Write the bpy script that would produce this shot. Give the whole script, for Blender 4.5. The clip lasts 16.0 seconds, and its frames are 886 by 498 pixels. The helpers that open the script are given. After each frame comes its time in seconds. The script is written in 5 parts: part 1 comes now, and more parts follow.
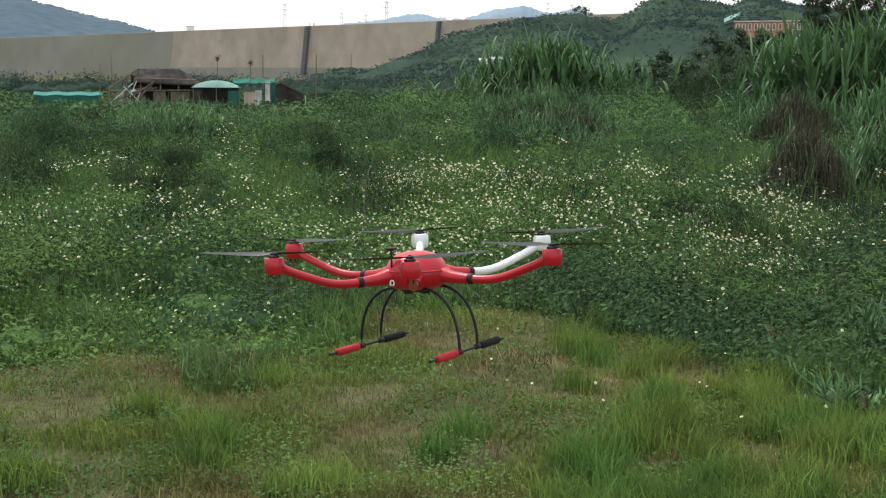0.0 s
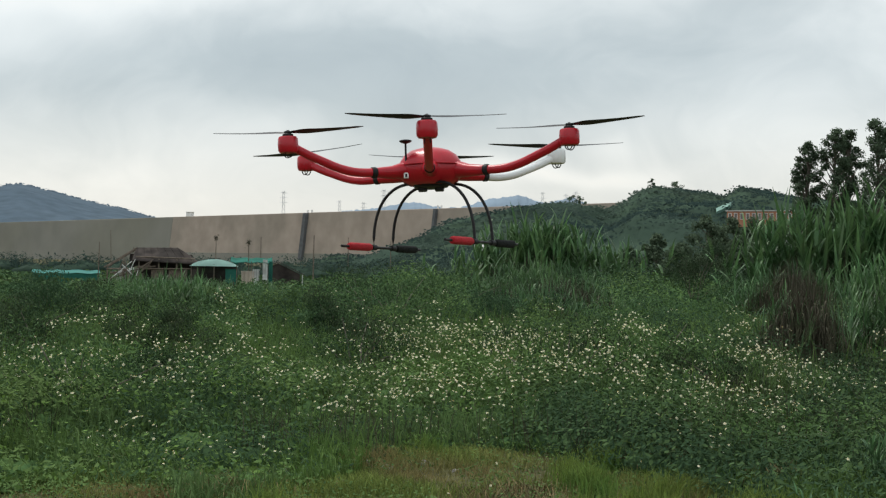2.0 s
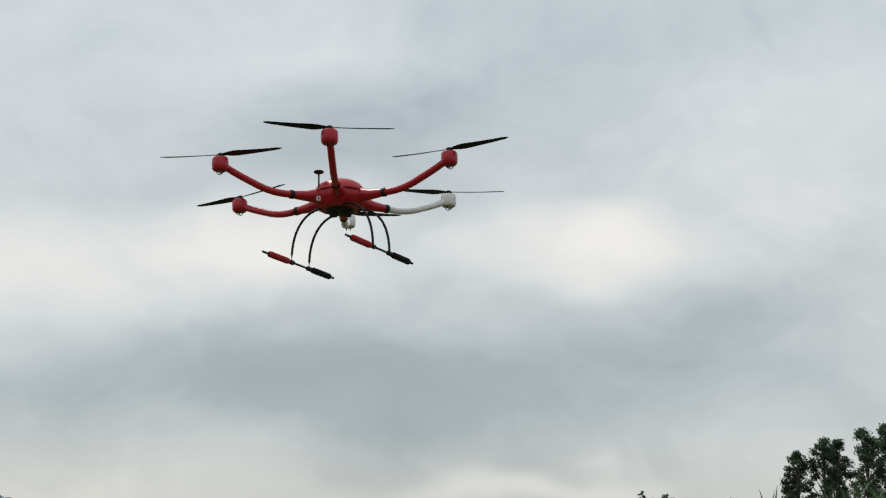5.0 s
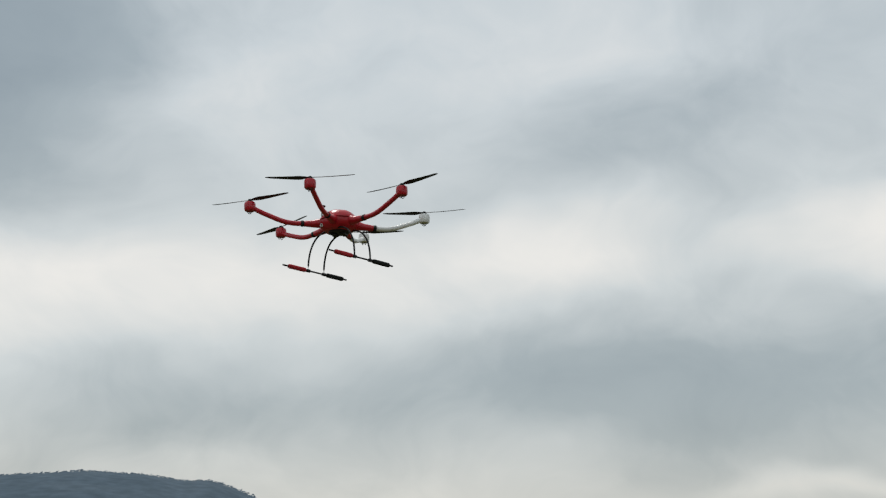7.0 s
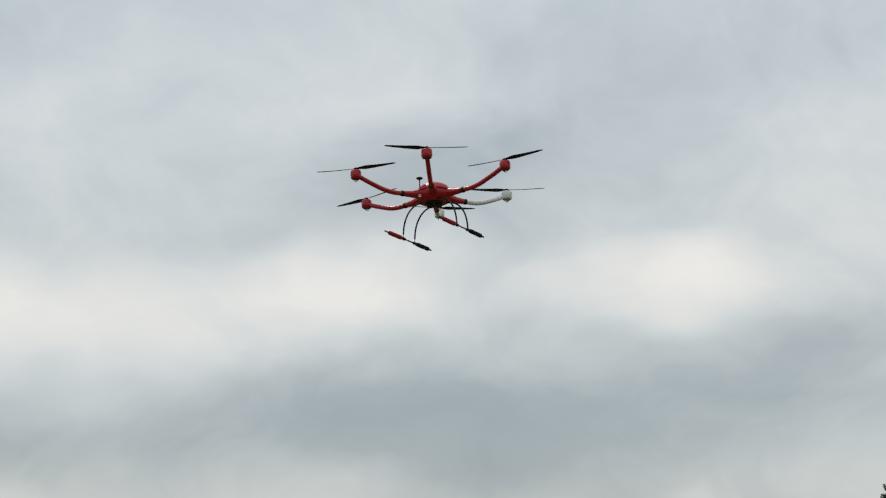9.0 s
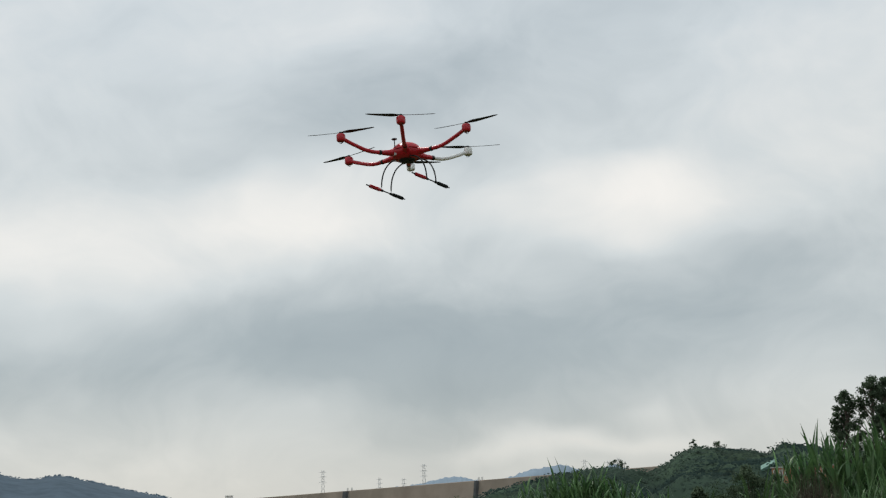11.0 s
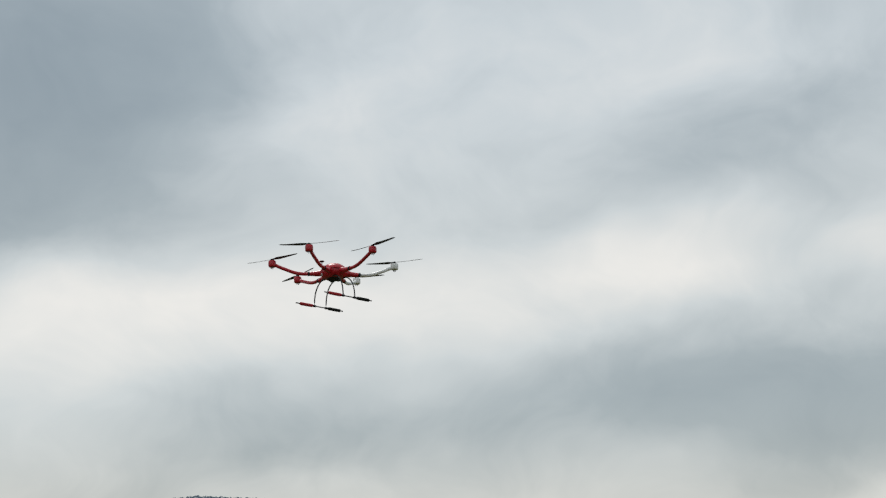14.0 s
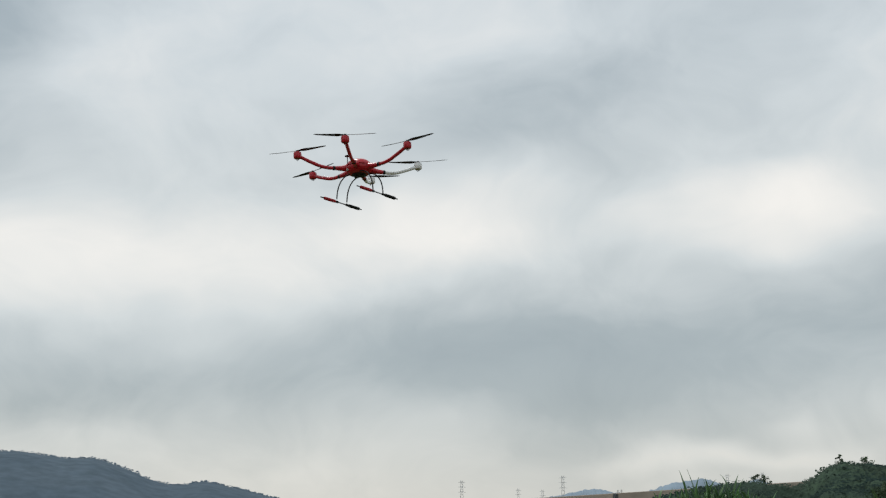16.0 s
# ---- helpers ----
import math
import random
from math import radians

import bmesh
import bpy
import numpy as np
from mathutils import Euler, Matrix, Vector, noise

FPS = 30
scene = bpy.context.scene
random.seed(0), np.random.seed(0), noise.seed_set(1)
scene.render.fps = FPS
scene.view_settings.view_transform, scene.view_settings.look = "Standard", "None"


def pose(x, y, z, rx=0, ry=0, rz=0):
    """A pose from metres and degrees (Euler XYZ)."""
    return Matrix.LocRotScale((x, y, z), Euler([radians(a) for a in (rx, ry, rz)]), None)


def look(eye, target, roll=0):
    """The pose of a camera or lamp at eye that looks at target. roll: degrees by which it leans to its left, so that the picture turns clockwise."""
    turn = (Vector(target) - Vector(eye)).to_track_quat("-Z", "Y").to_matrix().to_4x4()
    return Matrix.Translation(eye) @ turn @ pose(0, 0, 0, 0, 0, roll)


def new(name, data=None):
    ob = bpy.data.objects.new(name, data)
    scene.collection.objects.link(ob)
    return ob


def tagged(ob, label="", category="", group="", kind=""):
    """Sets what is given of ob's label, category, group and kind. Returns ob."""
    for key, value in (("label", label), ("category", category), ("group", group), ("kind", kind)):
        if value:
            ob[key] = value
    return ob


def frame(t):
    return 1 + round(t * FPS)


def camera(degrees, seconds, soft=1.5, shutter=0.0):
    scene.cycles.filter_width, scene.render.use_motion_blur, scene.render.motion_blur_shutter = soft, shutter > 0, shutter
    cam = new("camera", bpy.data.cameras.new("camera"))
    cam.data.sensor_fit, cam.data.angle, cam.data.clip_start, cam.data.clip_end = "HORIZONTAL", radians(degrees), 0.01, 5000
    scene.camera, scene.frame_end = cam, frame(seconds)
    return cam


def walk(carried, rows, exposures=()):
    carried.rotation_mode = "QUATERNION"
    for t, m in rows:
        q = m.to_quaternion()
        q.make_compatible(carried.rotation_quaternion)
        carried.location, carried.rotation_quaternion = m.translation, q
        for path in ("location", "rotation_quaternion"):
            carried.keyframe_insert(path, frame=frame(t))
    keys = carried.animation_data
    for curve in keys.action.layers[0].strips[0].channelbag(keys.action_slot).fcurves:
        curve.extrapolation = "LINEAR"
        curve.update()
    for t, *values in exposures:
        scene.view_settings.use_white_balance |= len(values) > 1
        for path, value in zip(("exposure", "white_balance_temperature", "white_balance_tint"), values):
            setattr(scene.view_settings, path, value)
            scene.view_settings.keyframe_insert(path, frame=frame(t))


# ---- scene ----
# ---- camera: seconds, eye (m), heading right of north, pitch, lean (degrees) ----
cam = camera(37.5, 16.0, soft=1.25)
PATH = [
    (0.0, 0.00, 0.00, 3.70, -0.00, -7.55, 0.52),
    (0.5, -0.05, -0.05, 3.55, 0.64, -6.60, 1.36),
    (1.0, -0.07, -0.07, 3.37, 1.27, -4.63, 1.07),
    (1.5, -0.06, -0.06, 3.18, 1.03, -2.20, 0.86),
    (2.0, -0.04, 0.01, 2.94, 0.10, 0.64, 0.94),
    (2.5, -0.01, 0.05, 2.74, -0.84, 3.70, 1.25),
    (3.0, -0.00, 0.03, 2.59, -0.82, 8.07, 1.39),
    (3.5, -0.03, 0.03, 2.42, 0.14, 10.54, 1.27),
    (4.0, -0.05, -0.10, 2.20, 0.81, 12.16, 1.05),
    (4.5, 0.03, -0.30, 2.08, 1.17, 14.11, 1.57),
    (6.8, 1.52, -1.84, 1.71, -10.99, 14.37, -0.37),
    (7.0, 1.63, -1.99, 1.64, -12.71, 14.21, 0.50),
    (7.5, 1.52, -2.07, 1.50, -14.19, 13.81, 0.35),
    (8.0, 1.16, -2.06, 1.37, -12.71, 14.74, 0.55),
    (8.5, 0.79, -2.21, 1.29, -8.93, 15.56, 0.34),
    (9.0, 0.32, -2.48, 1.23, -3.36, 15.94, 0.04),
    (9.2, 0.16, -2.59, 1.21, -1.76, 15.79, 0.06),
    (11.3, 0.38, -3.72, 1.04, -1.82, 12.24, -1.95),
    (11.5, 0.52, -3.75, 1.05, -2.45, 12.09, -2.08),
    (12.0, 0.96, -3.98, 1.04, -3.59, 11.81, -1.99),
    (12.5, 1.41, -4.16, 1.03, -6.69, 11.85, -1.45),
    (13.0, 1.98, -4.11, 1.07, -13.26, 13.55, -0.37),
    (13.5, 2.44, -4.18, 1.08, -15.16, 14.55, -0.46),
    (14.0, 3.06, -4.23, 1.13, -17.33, 15.0, -0.62),
    (14.5, 2.75, -4.27, 1.01, -17.49, 14.68, -0.61),
    (15.0, 2.56, -4.29, 0.95, -18.06, 13.10, 0.37),
    (15.5, 2.19, -4.37, 0.86, -13.70, 12.92, 0.83),
    (16.0, 1.51, -4.35, 0.81, -7.68, 13.16, -0.30),
]


def aim(x, y, z, heading, pitch, lean):
    a, p = radians(heading), radians(pitch)
    way = Vector((math.sin(a) * math.cos(p), math.cos(a) * math.cos(p), math.sin(p)))
    eye = Vector((x, y, z))
    return look(eye, eye + way * 10, lean)


walk(cam, [(r[0], aim(*r[1:])) for r in PATH],
     exposures=[(0.0, 1.22), (0.5, 1.04), (1.0, 0.8), (1.5, 0.82), (2.0, 0.7), (2.5, 0.45), (3.0, 0.34), (3.5, 0.1), (4.0, 0.02), (4.5, 0.28), (7.0, 0.24), (8.0, 0.28), (9.2, 0.22), (11.3, 0.34), (12.5, 0.35), (13.5, 0.27), (14.5, 0.25), (16.0, 0.33)])

# ---- world: overcast sky over a clear one, and a veiled sun ----
world = bpy.data.worlds.new("sky")
scene.world = world
world.use_nodes = True
wt = world.node_tree
wt.nodes.clear()


def wn(kind):
    return wt.nodes.new(kind)


def wmath(op, a, b=None, c=None):
    n = wt.nodes.new("ShaderNodeMath")
    n.operation = op
    for i, v in enumerate((a, b, c)):
        if v is None:
            continue
        if isinstance(v, (int, float)):
            n.inputs[i].default_value = v
        else:
            wt.links.new(v, n.inputs[i])
    return n.outputs[0]


SUN_ELEVATION, SUN_HEADING = radians(62), radians(-40)
sky = wn("ShaderNodeTexSky")
sky.sky_type, sky.sun_disc = "NISHITA", False
sky.sun_elevation, sky.sun_rotation = SUN_ELEVATION, SUN_HEADING
geo = wn("ShaderNodeTexCoord")
sep = wn("ShaderNodeSeparateXYZ")
wt.links.new(geo.outputs["Generated"], sep.inputs[0])
dx, dy, dz = sep.outputs
heading = wmath("MULTIPLY", wmath("ARCTAN2", dx, dy), 180 / math.pi)
height = wmath("MULTIPLY", wmath("ARCSINE", dz), 180 / math.pi)


def wnoise(vec, scale, detail, rough=0.55):
    n = wn("ShaderNodeTexNoise")
    n.inputs["Scale"].default_value, n.inputs["Detail"].default_value = scale, detail
    n.inputs["Roughness"].default_value = rough
    wt.links.new(vec, n.inputs["Vector"])
    return n


def wvec(x, y, z=0.0):
    n = wn("ShaderNodeCombineXYZ")
    for i, v in enumerate((x, y, z)):
        if isinstance(v, (int, float)):
            n.inputs[i].default_value = v
        else:
            wt.links.new(v, n.inputs[i])
    return n.outputs[0]


# soft ragged edges: the clouds' coordinates are shaken by two noises
flat = wvec(wmath("MULTIPLY", heading, 0.62), height)
shake = wnoise(flat, 0.13, 2.6, 0.5)
shake_sep = wn("ShaderNodeSeparateColor")
wt.links.new(shake.outputs["Color"], shake_sep.inputs[0])
cx = wmath("ADD", heading, wmath("MULTIPLY", wmath("SUBTRACT", shake_sep.outputs[0], 0.5), 14.0))
cy = wmath("ADD", height, wmath("MULTIPLY", wmath("SUBTRACT", shake_sep.outputs[1], 0.5), 7.0))
cloud_at = wvec(cx, cy)


def cloud(total, heading_at, height_at, wide, tall, lean, amount):
    """A soft bank of cloud, brighter or darker than the rest."""
    m = wn("ShaderNodeMapping")
    m.vector_type = "TEXTURE"
    m.inputs["Location"].default_value = (heading_at, height_at, 0)
    m.inputs["Rotation"].default_value = (0, 0, radians(lean))
    m.inputs["Scale"].default_value = (wide, tall, 1)
    wt.links.new(cloud_at, m.inputs["Vector"])
    length = wn("ShaderNodeVectorMath")
    length.operation = "LENGTH"
    wt.links.new(m.outputs[0], length.inputs[0])
    ramp = wn("ShaderNodeMapRange")
    ramp.interpolation_type = "SMOOTHSTEP"
    ramp.inputs["From Min"].default_value, ramp.inputs["From Max"].default_value = 1.6, 0.0
    ramp.inputs["To Min"].default_value, ramp.inputs["To Max"].default_value = 0.0, amount
    wt.links.new(length.outputs["Value"], ramp.inputs["Value"])
    return wmath("ADD", total, ramp.outputs[0])


# even cover with broad drifting streaks
streak = wnoise(wvec(wmath("MULTIPLY", heading, 0.45), wmath("ADD", height, wmath("MULTIPLY", heading, -0.12))), 0.17, 2.6, 0.45)
tone = wmath("ADD", 0.46, wmath("MULTIPLY", wmath("SUBTRACT", streak.outputs["Fac"], 0.5), 0.2))
tone = cloud(tone, -35, 21.5, 9.5, 7.5, 25, -0.38)
tone = cloud(tone, -25, 21, 6, 2.2, 12, 0.12)
tone = cloud(tone, -33, 11.5, 10, 3.2, 5, 0.23)
tone = cloud(tone, -20, 12, 9, 3.0, 5, 0.17)
tone = cloud(tone, -2, 20, 9, 3.6, 28, -0.15)
tone = cloud(tone, -8, 14.2, 5.5, 2.0, 2, 0.26)
tone = cloud(tone, 6.3, 14.8, 5.0, 1.8, 4, 0.29)
tone = cloud(tone, -5, 9.3, 10, 2.6, 8, -0.17)
tone = cloud(tone, 9, 10.5, 7, 1.8, 8, -0.11)
tone = cloud(tone, -26, 6.6, 8.5, 2.0, 4, -0.14)
tone = cloud(tone, 3.5, 4.4, 6, 0.6, 5, 0.12)
tone = cloud(tone, 2, 7.0, 10, 2.4, 5, -0.15)
tone = cloud(tone, 15, 19, 7, 4, 15, 0.1)
tone = cloud(tone, -4, 7.6, 30, 2.3, 0, -0.08)
tone = cloud(tone, -8, 24, 15, 3.5, 0, 0.08)
tone = wmath("ADD", tone, wmath("MULTIPLY", wmath("MULTIPLY", shake_sep.outputs[2], 1.0), 0.06))
wisp = wnoise(wvec(wmath("MULTIPLY", cx, 0.75), cy), 0.34, 3.0, 0.5)
tone = wmath("ADD", tone, wmath("MULTIPLY", wmath("SUBTRACT", wisp.outputs["Fac"], 0.5), 0.13))
shred = wnoise(wvec(wmath("MULTIPLY", cx, 0.8), cy), 0.95, 4.0, 0.55)
tone = wmath("ADD", tone, wmath("MULTIPLY", wmath("SUBTRACT", shred.outputs["Fac"], 0.5), 0.075))
low = wn("ShaderNodeMapRange")
low.inputs["From Min"].default_value, low.inputs["From Max"].default_value = 9.0, 1.0
low.inputs["To Min"].default_value, low.inputs["To Max"].default_value = 0.0, 1.0
low.interpolation_type = "SMOOTHSTEP"
wt.links.new(height, low.inputs["Value"])
tone = wmath("ADD", tone, wmath("MULTIPLY", low.outputs[0], -0.03))
tint = wn("ShaderNodeValToRGB")
els = tint.color_ramp.elements
els[0].position, els[0].color = 0.0, (0.21, 0.252, 0.275, 1)
els[1].position, els[1].color = 1.0, (0.87, 0.835, 0.785, 1)
for at, colour in ((0.3, (0.325, 0.368, 0.382, 1)), (0.52, (0.525, 0.556, 0.556, 1)), (0.75, (0.735, 0.715, 0.675, 1))):
    e = els.new(at)
    e.color = colour
wt.links.new(tone, tint.inputs[0])
warm = wn("ShaderNodeMix")
warm.data_type, warm.blend_type = "RGBA", "MULTIPLY"
wt.links.new(wmath("MULTIPLY", low.outputs[0], 0.8), warm.inputs["Factor"])
wt.links.new(tint.outputs[0], warm.inputs[6])
warm.inputs[7].default_value = (1.08, 0.985, 0.90, 1)
high = wn("ShaderNodeMapRange")
high.interpolation_type = "SMOOTHSTEP"
high.inputs["From Min"].default_value, high.inputs["From Max"].default_value = 13.0, 24.0
wt.links.new(height, high.inputs["Value"])
cool = wn("ShaderNodeMix")
cool.data_type, cool.blend_type = "RGBA", "MULTIPLY"
wt.links.new(high.outputs[0], cool.inputs["Factor"])
wt.links.new(warm.outputs[2], cool.inputs[6])
cool.inputs[7].default_value = (0.965, 0.99, 1.025, 1)
clear = wn("ShaderNodeMix")
clear.data_type, clear.blend_type = "RGBA", "MULTIPLY"
clear.inputs["Factor"].default_value = 1.0
wt.links.new(sky.outputs[0], clear.inputs[6])
clear.inputs[7].default_value = (0.1, 0.1, 0.1, 1)
cover = wn("ShaderNodeMix")
cover.data_type = "RGBA"
cover.inputs["Factor"].default_value = 0.94
wt.links.new(clear.outputs[2], cover.inputs[6])
wt.links.new(cool.outputs[2], cover.inputs[7])
background = wn("ShaderNodeBackground")
background.inputs["Strength"].default_value = 1.0
wt.links.new(cover.outputs[2], background.inputs[0])
out = wn("ShaderNodeOutputWorld")
wt.links.new(background.outputs[0], out.inputs[0])

sun = new("sun", bpy.data.lights.new("sun", "SUN"))
sun.data.energy, sun.data.angle, sun.data.color = 1.5, radians(16), (1.0, 0.96, 0.9)
toward = Vector((math.sin(SUN_HEADING) * math.cos(SUN_ELEVATION), math.cos(SUN_HEADING) * math.cos(SUN_ELEVATION), math.sin(SUN_ELEVATION)))
sun.matrix_world = look(toward * 50, (0, 0, 0))


# ---- materials ----
def material(name, colour, rough=0.6, metal=0.0, vary=0.25, scale=6.0, bump=0.0, fine=60.0, second=None, second_scale=0.6, island=0.0, spec=0.5, sheen_through=0.0, contrast=(0.42, 0.6)):
    """Colour broken up by two noises, a second colour in patches, and fine relief."""
    m = bpy.data.materials.new(name)
    m.use_nodes = True
    nt = m.node_tree
    b = nt.nodes["Principled BSDF"]
    b.inputs["Roughness"].default_value, b.inputs["Metallic"].default_value = rough, metal
    b.inputs["Specular IOR Level"].default_value = spec
    where = nt.nodes.new("ShaderNodeNewGeometry")
    base = nt.nodes.new("ShaderNodeRGB")
    base.outputs[0].default_value = (*colour, 1)
    col = base.outputs[0]

    def tex(s, detail=4):
        n = nt.nodes.new("ShaderNodeTexNoise")
        n.inputs["Scale"].default_value, n.inputs["Detail"].default_value = s, detail
        nt.links.new(where.outputs["Position"], n.inputs["Vector"])
        return n.outputs["Fac"]

    if second:
        r = nt.nodes.new("ShaderNodeMapRange")
        r.interpolation_type = "SMOOTHSTEP"
        r.inputs["From Min"].default_value, r.inputs["From Max"].default_value = contrast
        nt.links.new(tex(second_scale, 5), r.inputs["Value"])
        mix = nt.nodes.new("ShaderNodeMix")
        mix.data_type = "RGBA"
        nt.links.new(r.outputs[0], mix.inputs["Factor"])
        nt.links.new(col, mix.inputs[6])
        mix.inputs[7].default_value = (*second, 1)
        col = mix.outputs[2]
    for source, amount in ((tex(scale), vary), (where.outputs["Random Per Island"], island)):
        if amount:
            r = nt.nodes.new("ShaderNodeMapRange")
            r.inputs["To Min"].default_value, r.inputs["To Max"].default_value = 1 - amount, 1 + amount
            if source != where.outputs["Random Per Island"]:
                r.inputs["From Min"].default_value, r.inputs["From Max"].default_value = 0.3, 0.7
            nt.links.new(source, r.inputs["Value"])
            mul = nt.nodes.new("ShaderNodeVectorMath")
            mul.operation = "SCALE"
            nt.links.new(col, mul.inputs[0])
            nt.links.new(r.outputs[0], mul.inputs["Scale"])
            col = mul.outputs[0]
    nt.links.new(col, b.inputs["Base Color"])
    if bump:
        bn = nt.nodes.new("ShaderNodeBump")
        bn.inputs["Strength"].default_value = bump
        bn.inputs["Distance"].default_value = 0.02
        nt.links.new(tex(fine, 3), bn.inputs["Height"])
        nt.links.new(bn.outputs[0], b.inputs["Normal"])
    if sheen_through:
        tl = nt.nodes.new("ShaderNodeBsdfTranslucent")
        nt.links.new(col, tl.inputs["Color"])
        mx = nt.nodes.new("ShaderNodeMixShader")
        mx.inputs[0].default_value = sheen_through
        nt.links.new(b.outputs[0], mx.inputs[1])
        nt.links.new(tl.outputs[0], mx.inputs[2])
        nt.links.new(mx.outputs[0], nt.nodes["Material Output"].inputs["Surface"])
    return m


red_shell = material("red_shell", (0.445, 0.006, 0.018), 0.3, vary=0.08, scale=30, bump=0.05, fine=400)
white_shell = material("white_shell", (0.78, 0.79, 0.78), 0.35, vary=0.05, scale=30)
carbon = material("carbon", (0.014, 0.014, 0.015), 0.45, vary=0.3, scale=90, spec=0.25)
black_plastic = material("black_plastic", (0.015, 0.015, 0.016), 0.55, vary=0.2, scale=50, spec=0.25)
red_foam = material("red_foam", (0.42, 0.012, 0.02), 0.85, vary=0.15, scale=60, bump=0.3, fine=500)
black_foam = material("black_foam", (0.017, 0.019, 0.018), 0.95, spec=0.15, vary=0.25, scale=60, bump=0.3, fine=500)
steel = material("steel", (0.5, 0.5, 0.5), 0.35, metal=1.0, vary=0.1, scale=60)
sticker = material("sticker", (0.8, 0.8, 0.78), 0.5, vary=0.04)
field_stone = material("field_stone", (0.24, 0.23, 0.205), 0.9, vary=0.3, scale=8, bump=0.5, fine=30, spec=0.1)
soil = material("soil", (0.074, 0.072, 0.033), 0.95, vary=0.4, scale=2.5, bump=0.6, fine=25, second=(0.165, 0.113, 0.065), second_scale=0.35, contrast=(0.56, 0.72), spec=0.1)
dam_beige = material("dam_beige", (0.335, 0.275, 0.225), 0.9, vary=0.14, scale=0.06, second=(0.285, 0.24, 0.195), second_scale=0.012, bump=0.3, fine=0.4)
dam_grey = material("dam_grey", (0.205, 0.2, 0.17), 0.9, vary=0.12, scale=0.02, second=(0.185, 0.18, 0.145), second_scale=0.008, bump=0.3, fine=0.4)
concrete_dark = material("concrete_dark", (0.11, 0.115, 0.12), 0.9, vary=0.2, scale=0.3)
concrete_pale = material("concrete_pale", (0.5, 0.49, 0.46), 0.85, vary=0.15, scale=0.3)
white_paint = material("white_paint", (0.78, 0.78, 0.76), 0.6, vary=0.08, scale=0.5)
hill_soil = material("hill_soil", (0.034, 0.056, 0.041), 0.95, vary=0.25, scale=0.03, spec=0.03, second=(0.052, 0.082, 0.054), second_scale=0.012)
tree_leaf = material("tree_leaf", (0.08, 0.115, 0.07), 0.8, vary=0.3, scale=0.3, island=0.3, spec=0.1, sheen_through=0.35)
# leaves of the hill and tree belt, with haze put in as a bluish tint
hazy_leaf = material("hazy_leaf", (0.030, 0.051, 0.046), 0.95, vary=0.22, scale=0.03, second=(0.060, 0.088, 0.068), second_scale=0.007, island=0.12, spec=0.02, sheen_through=0.3)
# the mountains' blue base colours stand in for distance haze
hazy_mountain_forest = material("hazy_mountain_forest", (0.14, 0.192, 0.242), 0.95, vary=0.14, scale=0.03, second=(0.152, 0.205, 0.255), second_scale=0.006, island=0.05, spec=0.02, sheen_through=0.4)
hazy_far_forest = material("hazy_far_forest", (0.20, 0.26, 0.32), 0.95, vary=0.12, scale=0.01, spec=0.1)
grass_green = material("grass_green", (0.151, 0.195, 0.050), 0.8, vary=0.3, scale=0.8, second=(0.243, 0.195, 0.087), second_scale=0.35, island=0.4, spec=0.1, sheen_through=0.25, contrast=(0.46, 0.66))
grass_bright = material("grass_bright", (0.161, 0.224, 0.050), 0.7, vary=0.3, scale=0.6, second=(0.097, 0.185, 0.044), second_scale=0.5, island=0.35, spec=0.15, sheen_through=0.3)
grass_deep = material("grass_deep", (0.087, 0.144, 0.050), 0.7, vary=0.3, scale=0.5, second=(0.096, 0.165, 0.041), second_scale=0.2, island=0.3, spec=0.1, sheen_through=0.25)
weed_leaf = material("weed_leaf", (0.070, 0.131, 0.041), 0.85, vary=0.35, scale=0.4, second=(0.111, 0.174, 0.054), second_scale=0.15, island=0.12, spec=0.08, sheen_through=0.2)
lime_leaf = material("lime_leaf", (0.125, 0.212, 0.050), 0.7, vary=0.3, scale=0.6, second=(0.065, 0.131, 0.035), second_scale=0.25, island=0.25, spec=0.1, sheen_through=0.3)
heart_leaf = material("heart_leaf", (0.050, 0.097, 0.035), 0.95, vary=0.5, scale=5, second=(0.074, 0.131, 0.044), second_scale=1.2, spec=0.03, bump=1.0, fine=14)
bush_leaf = material("bush_leaf", (0.052, 0.103, 0.044), 0.85, vary=0.4, scale=0.1, second=(0.065, 0.109, 0.039), second_scale=0.05, island=0.16, spec=0.08, sheen_through=0.15)
dark_leaf = material("dark_leaf", (0.040, 0.075, 0.038), 0.9, vary=0.3, scale=0.5, island=0.18, spec=0.03, sheen_through=0.25)
shrub_leaf = material("shrub_leaf", (0.030, 0.055, 0.027), 0.9, vary=0.3, scale=0.6, second=(0.044, 0.061, 0.033), second_scale=0.9, island=0.2, spec=0.02, sheen_through=0.2)
reed_leaf = material("reed_leaf", (0.075, 0.155, 0.062), 0.45, vary=0.3, scale=0.3, second=(0.10, 0.18, 0.07), second_scale=0.5, island=0.4, spec=0.25, sheen_through=0.2)
# two dark greens that paint the shade inside weed clumps and tree belt
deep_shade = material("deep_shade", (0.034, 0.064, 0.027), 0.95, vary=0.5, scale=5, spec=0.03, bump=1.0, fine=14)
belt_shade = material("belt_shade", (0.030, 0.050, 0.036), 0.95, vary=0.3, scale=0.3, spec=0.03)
dead_leaf = material("dead_leaf", (0.073, 0.063, 0.045), 0.85, vary=0.3, scale=0.5, second=(0.054, 0.057, 0.033), second_scale=0.6, island=0.35, spec=0.15)
straw = material("straw", (0.155, 0.118, 0.055), 0.85, vary=0.3, scale=2, island=0.4, spec=0.15)
petal = material("petal", (0.82, 0.79, 0.60), 0.6, vary=0.08, scale=3, island=0.12, sheen_through=0.3)
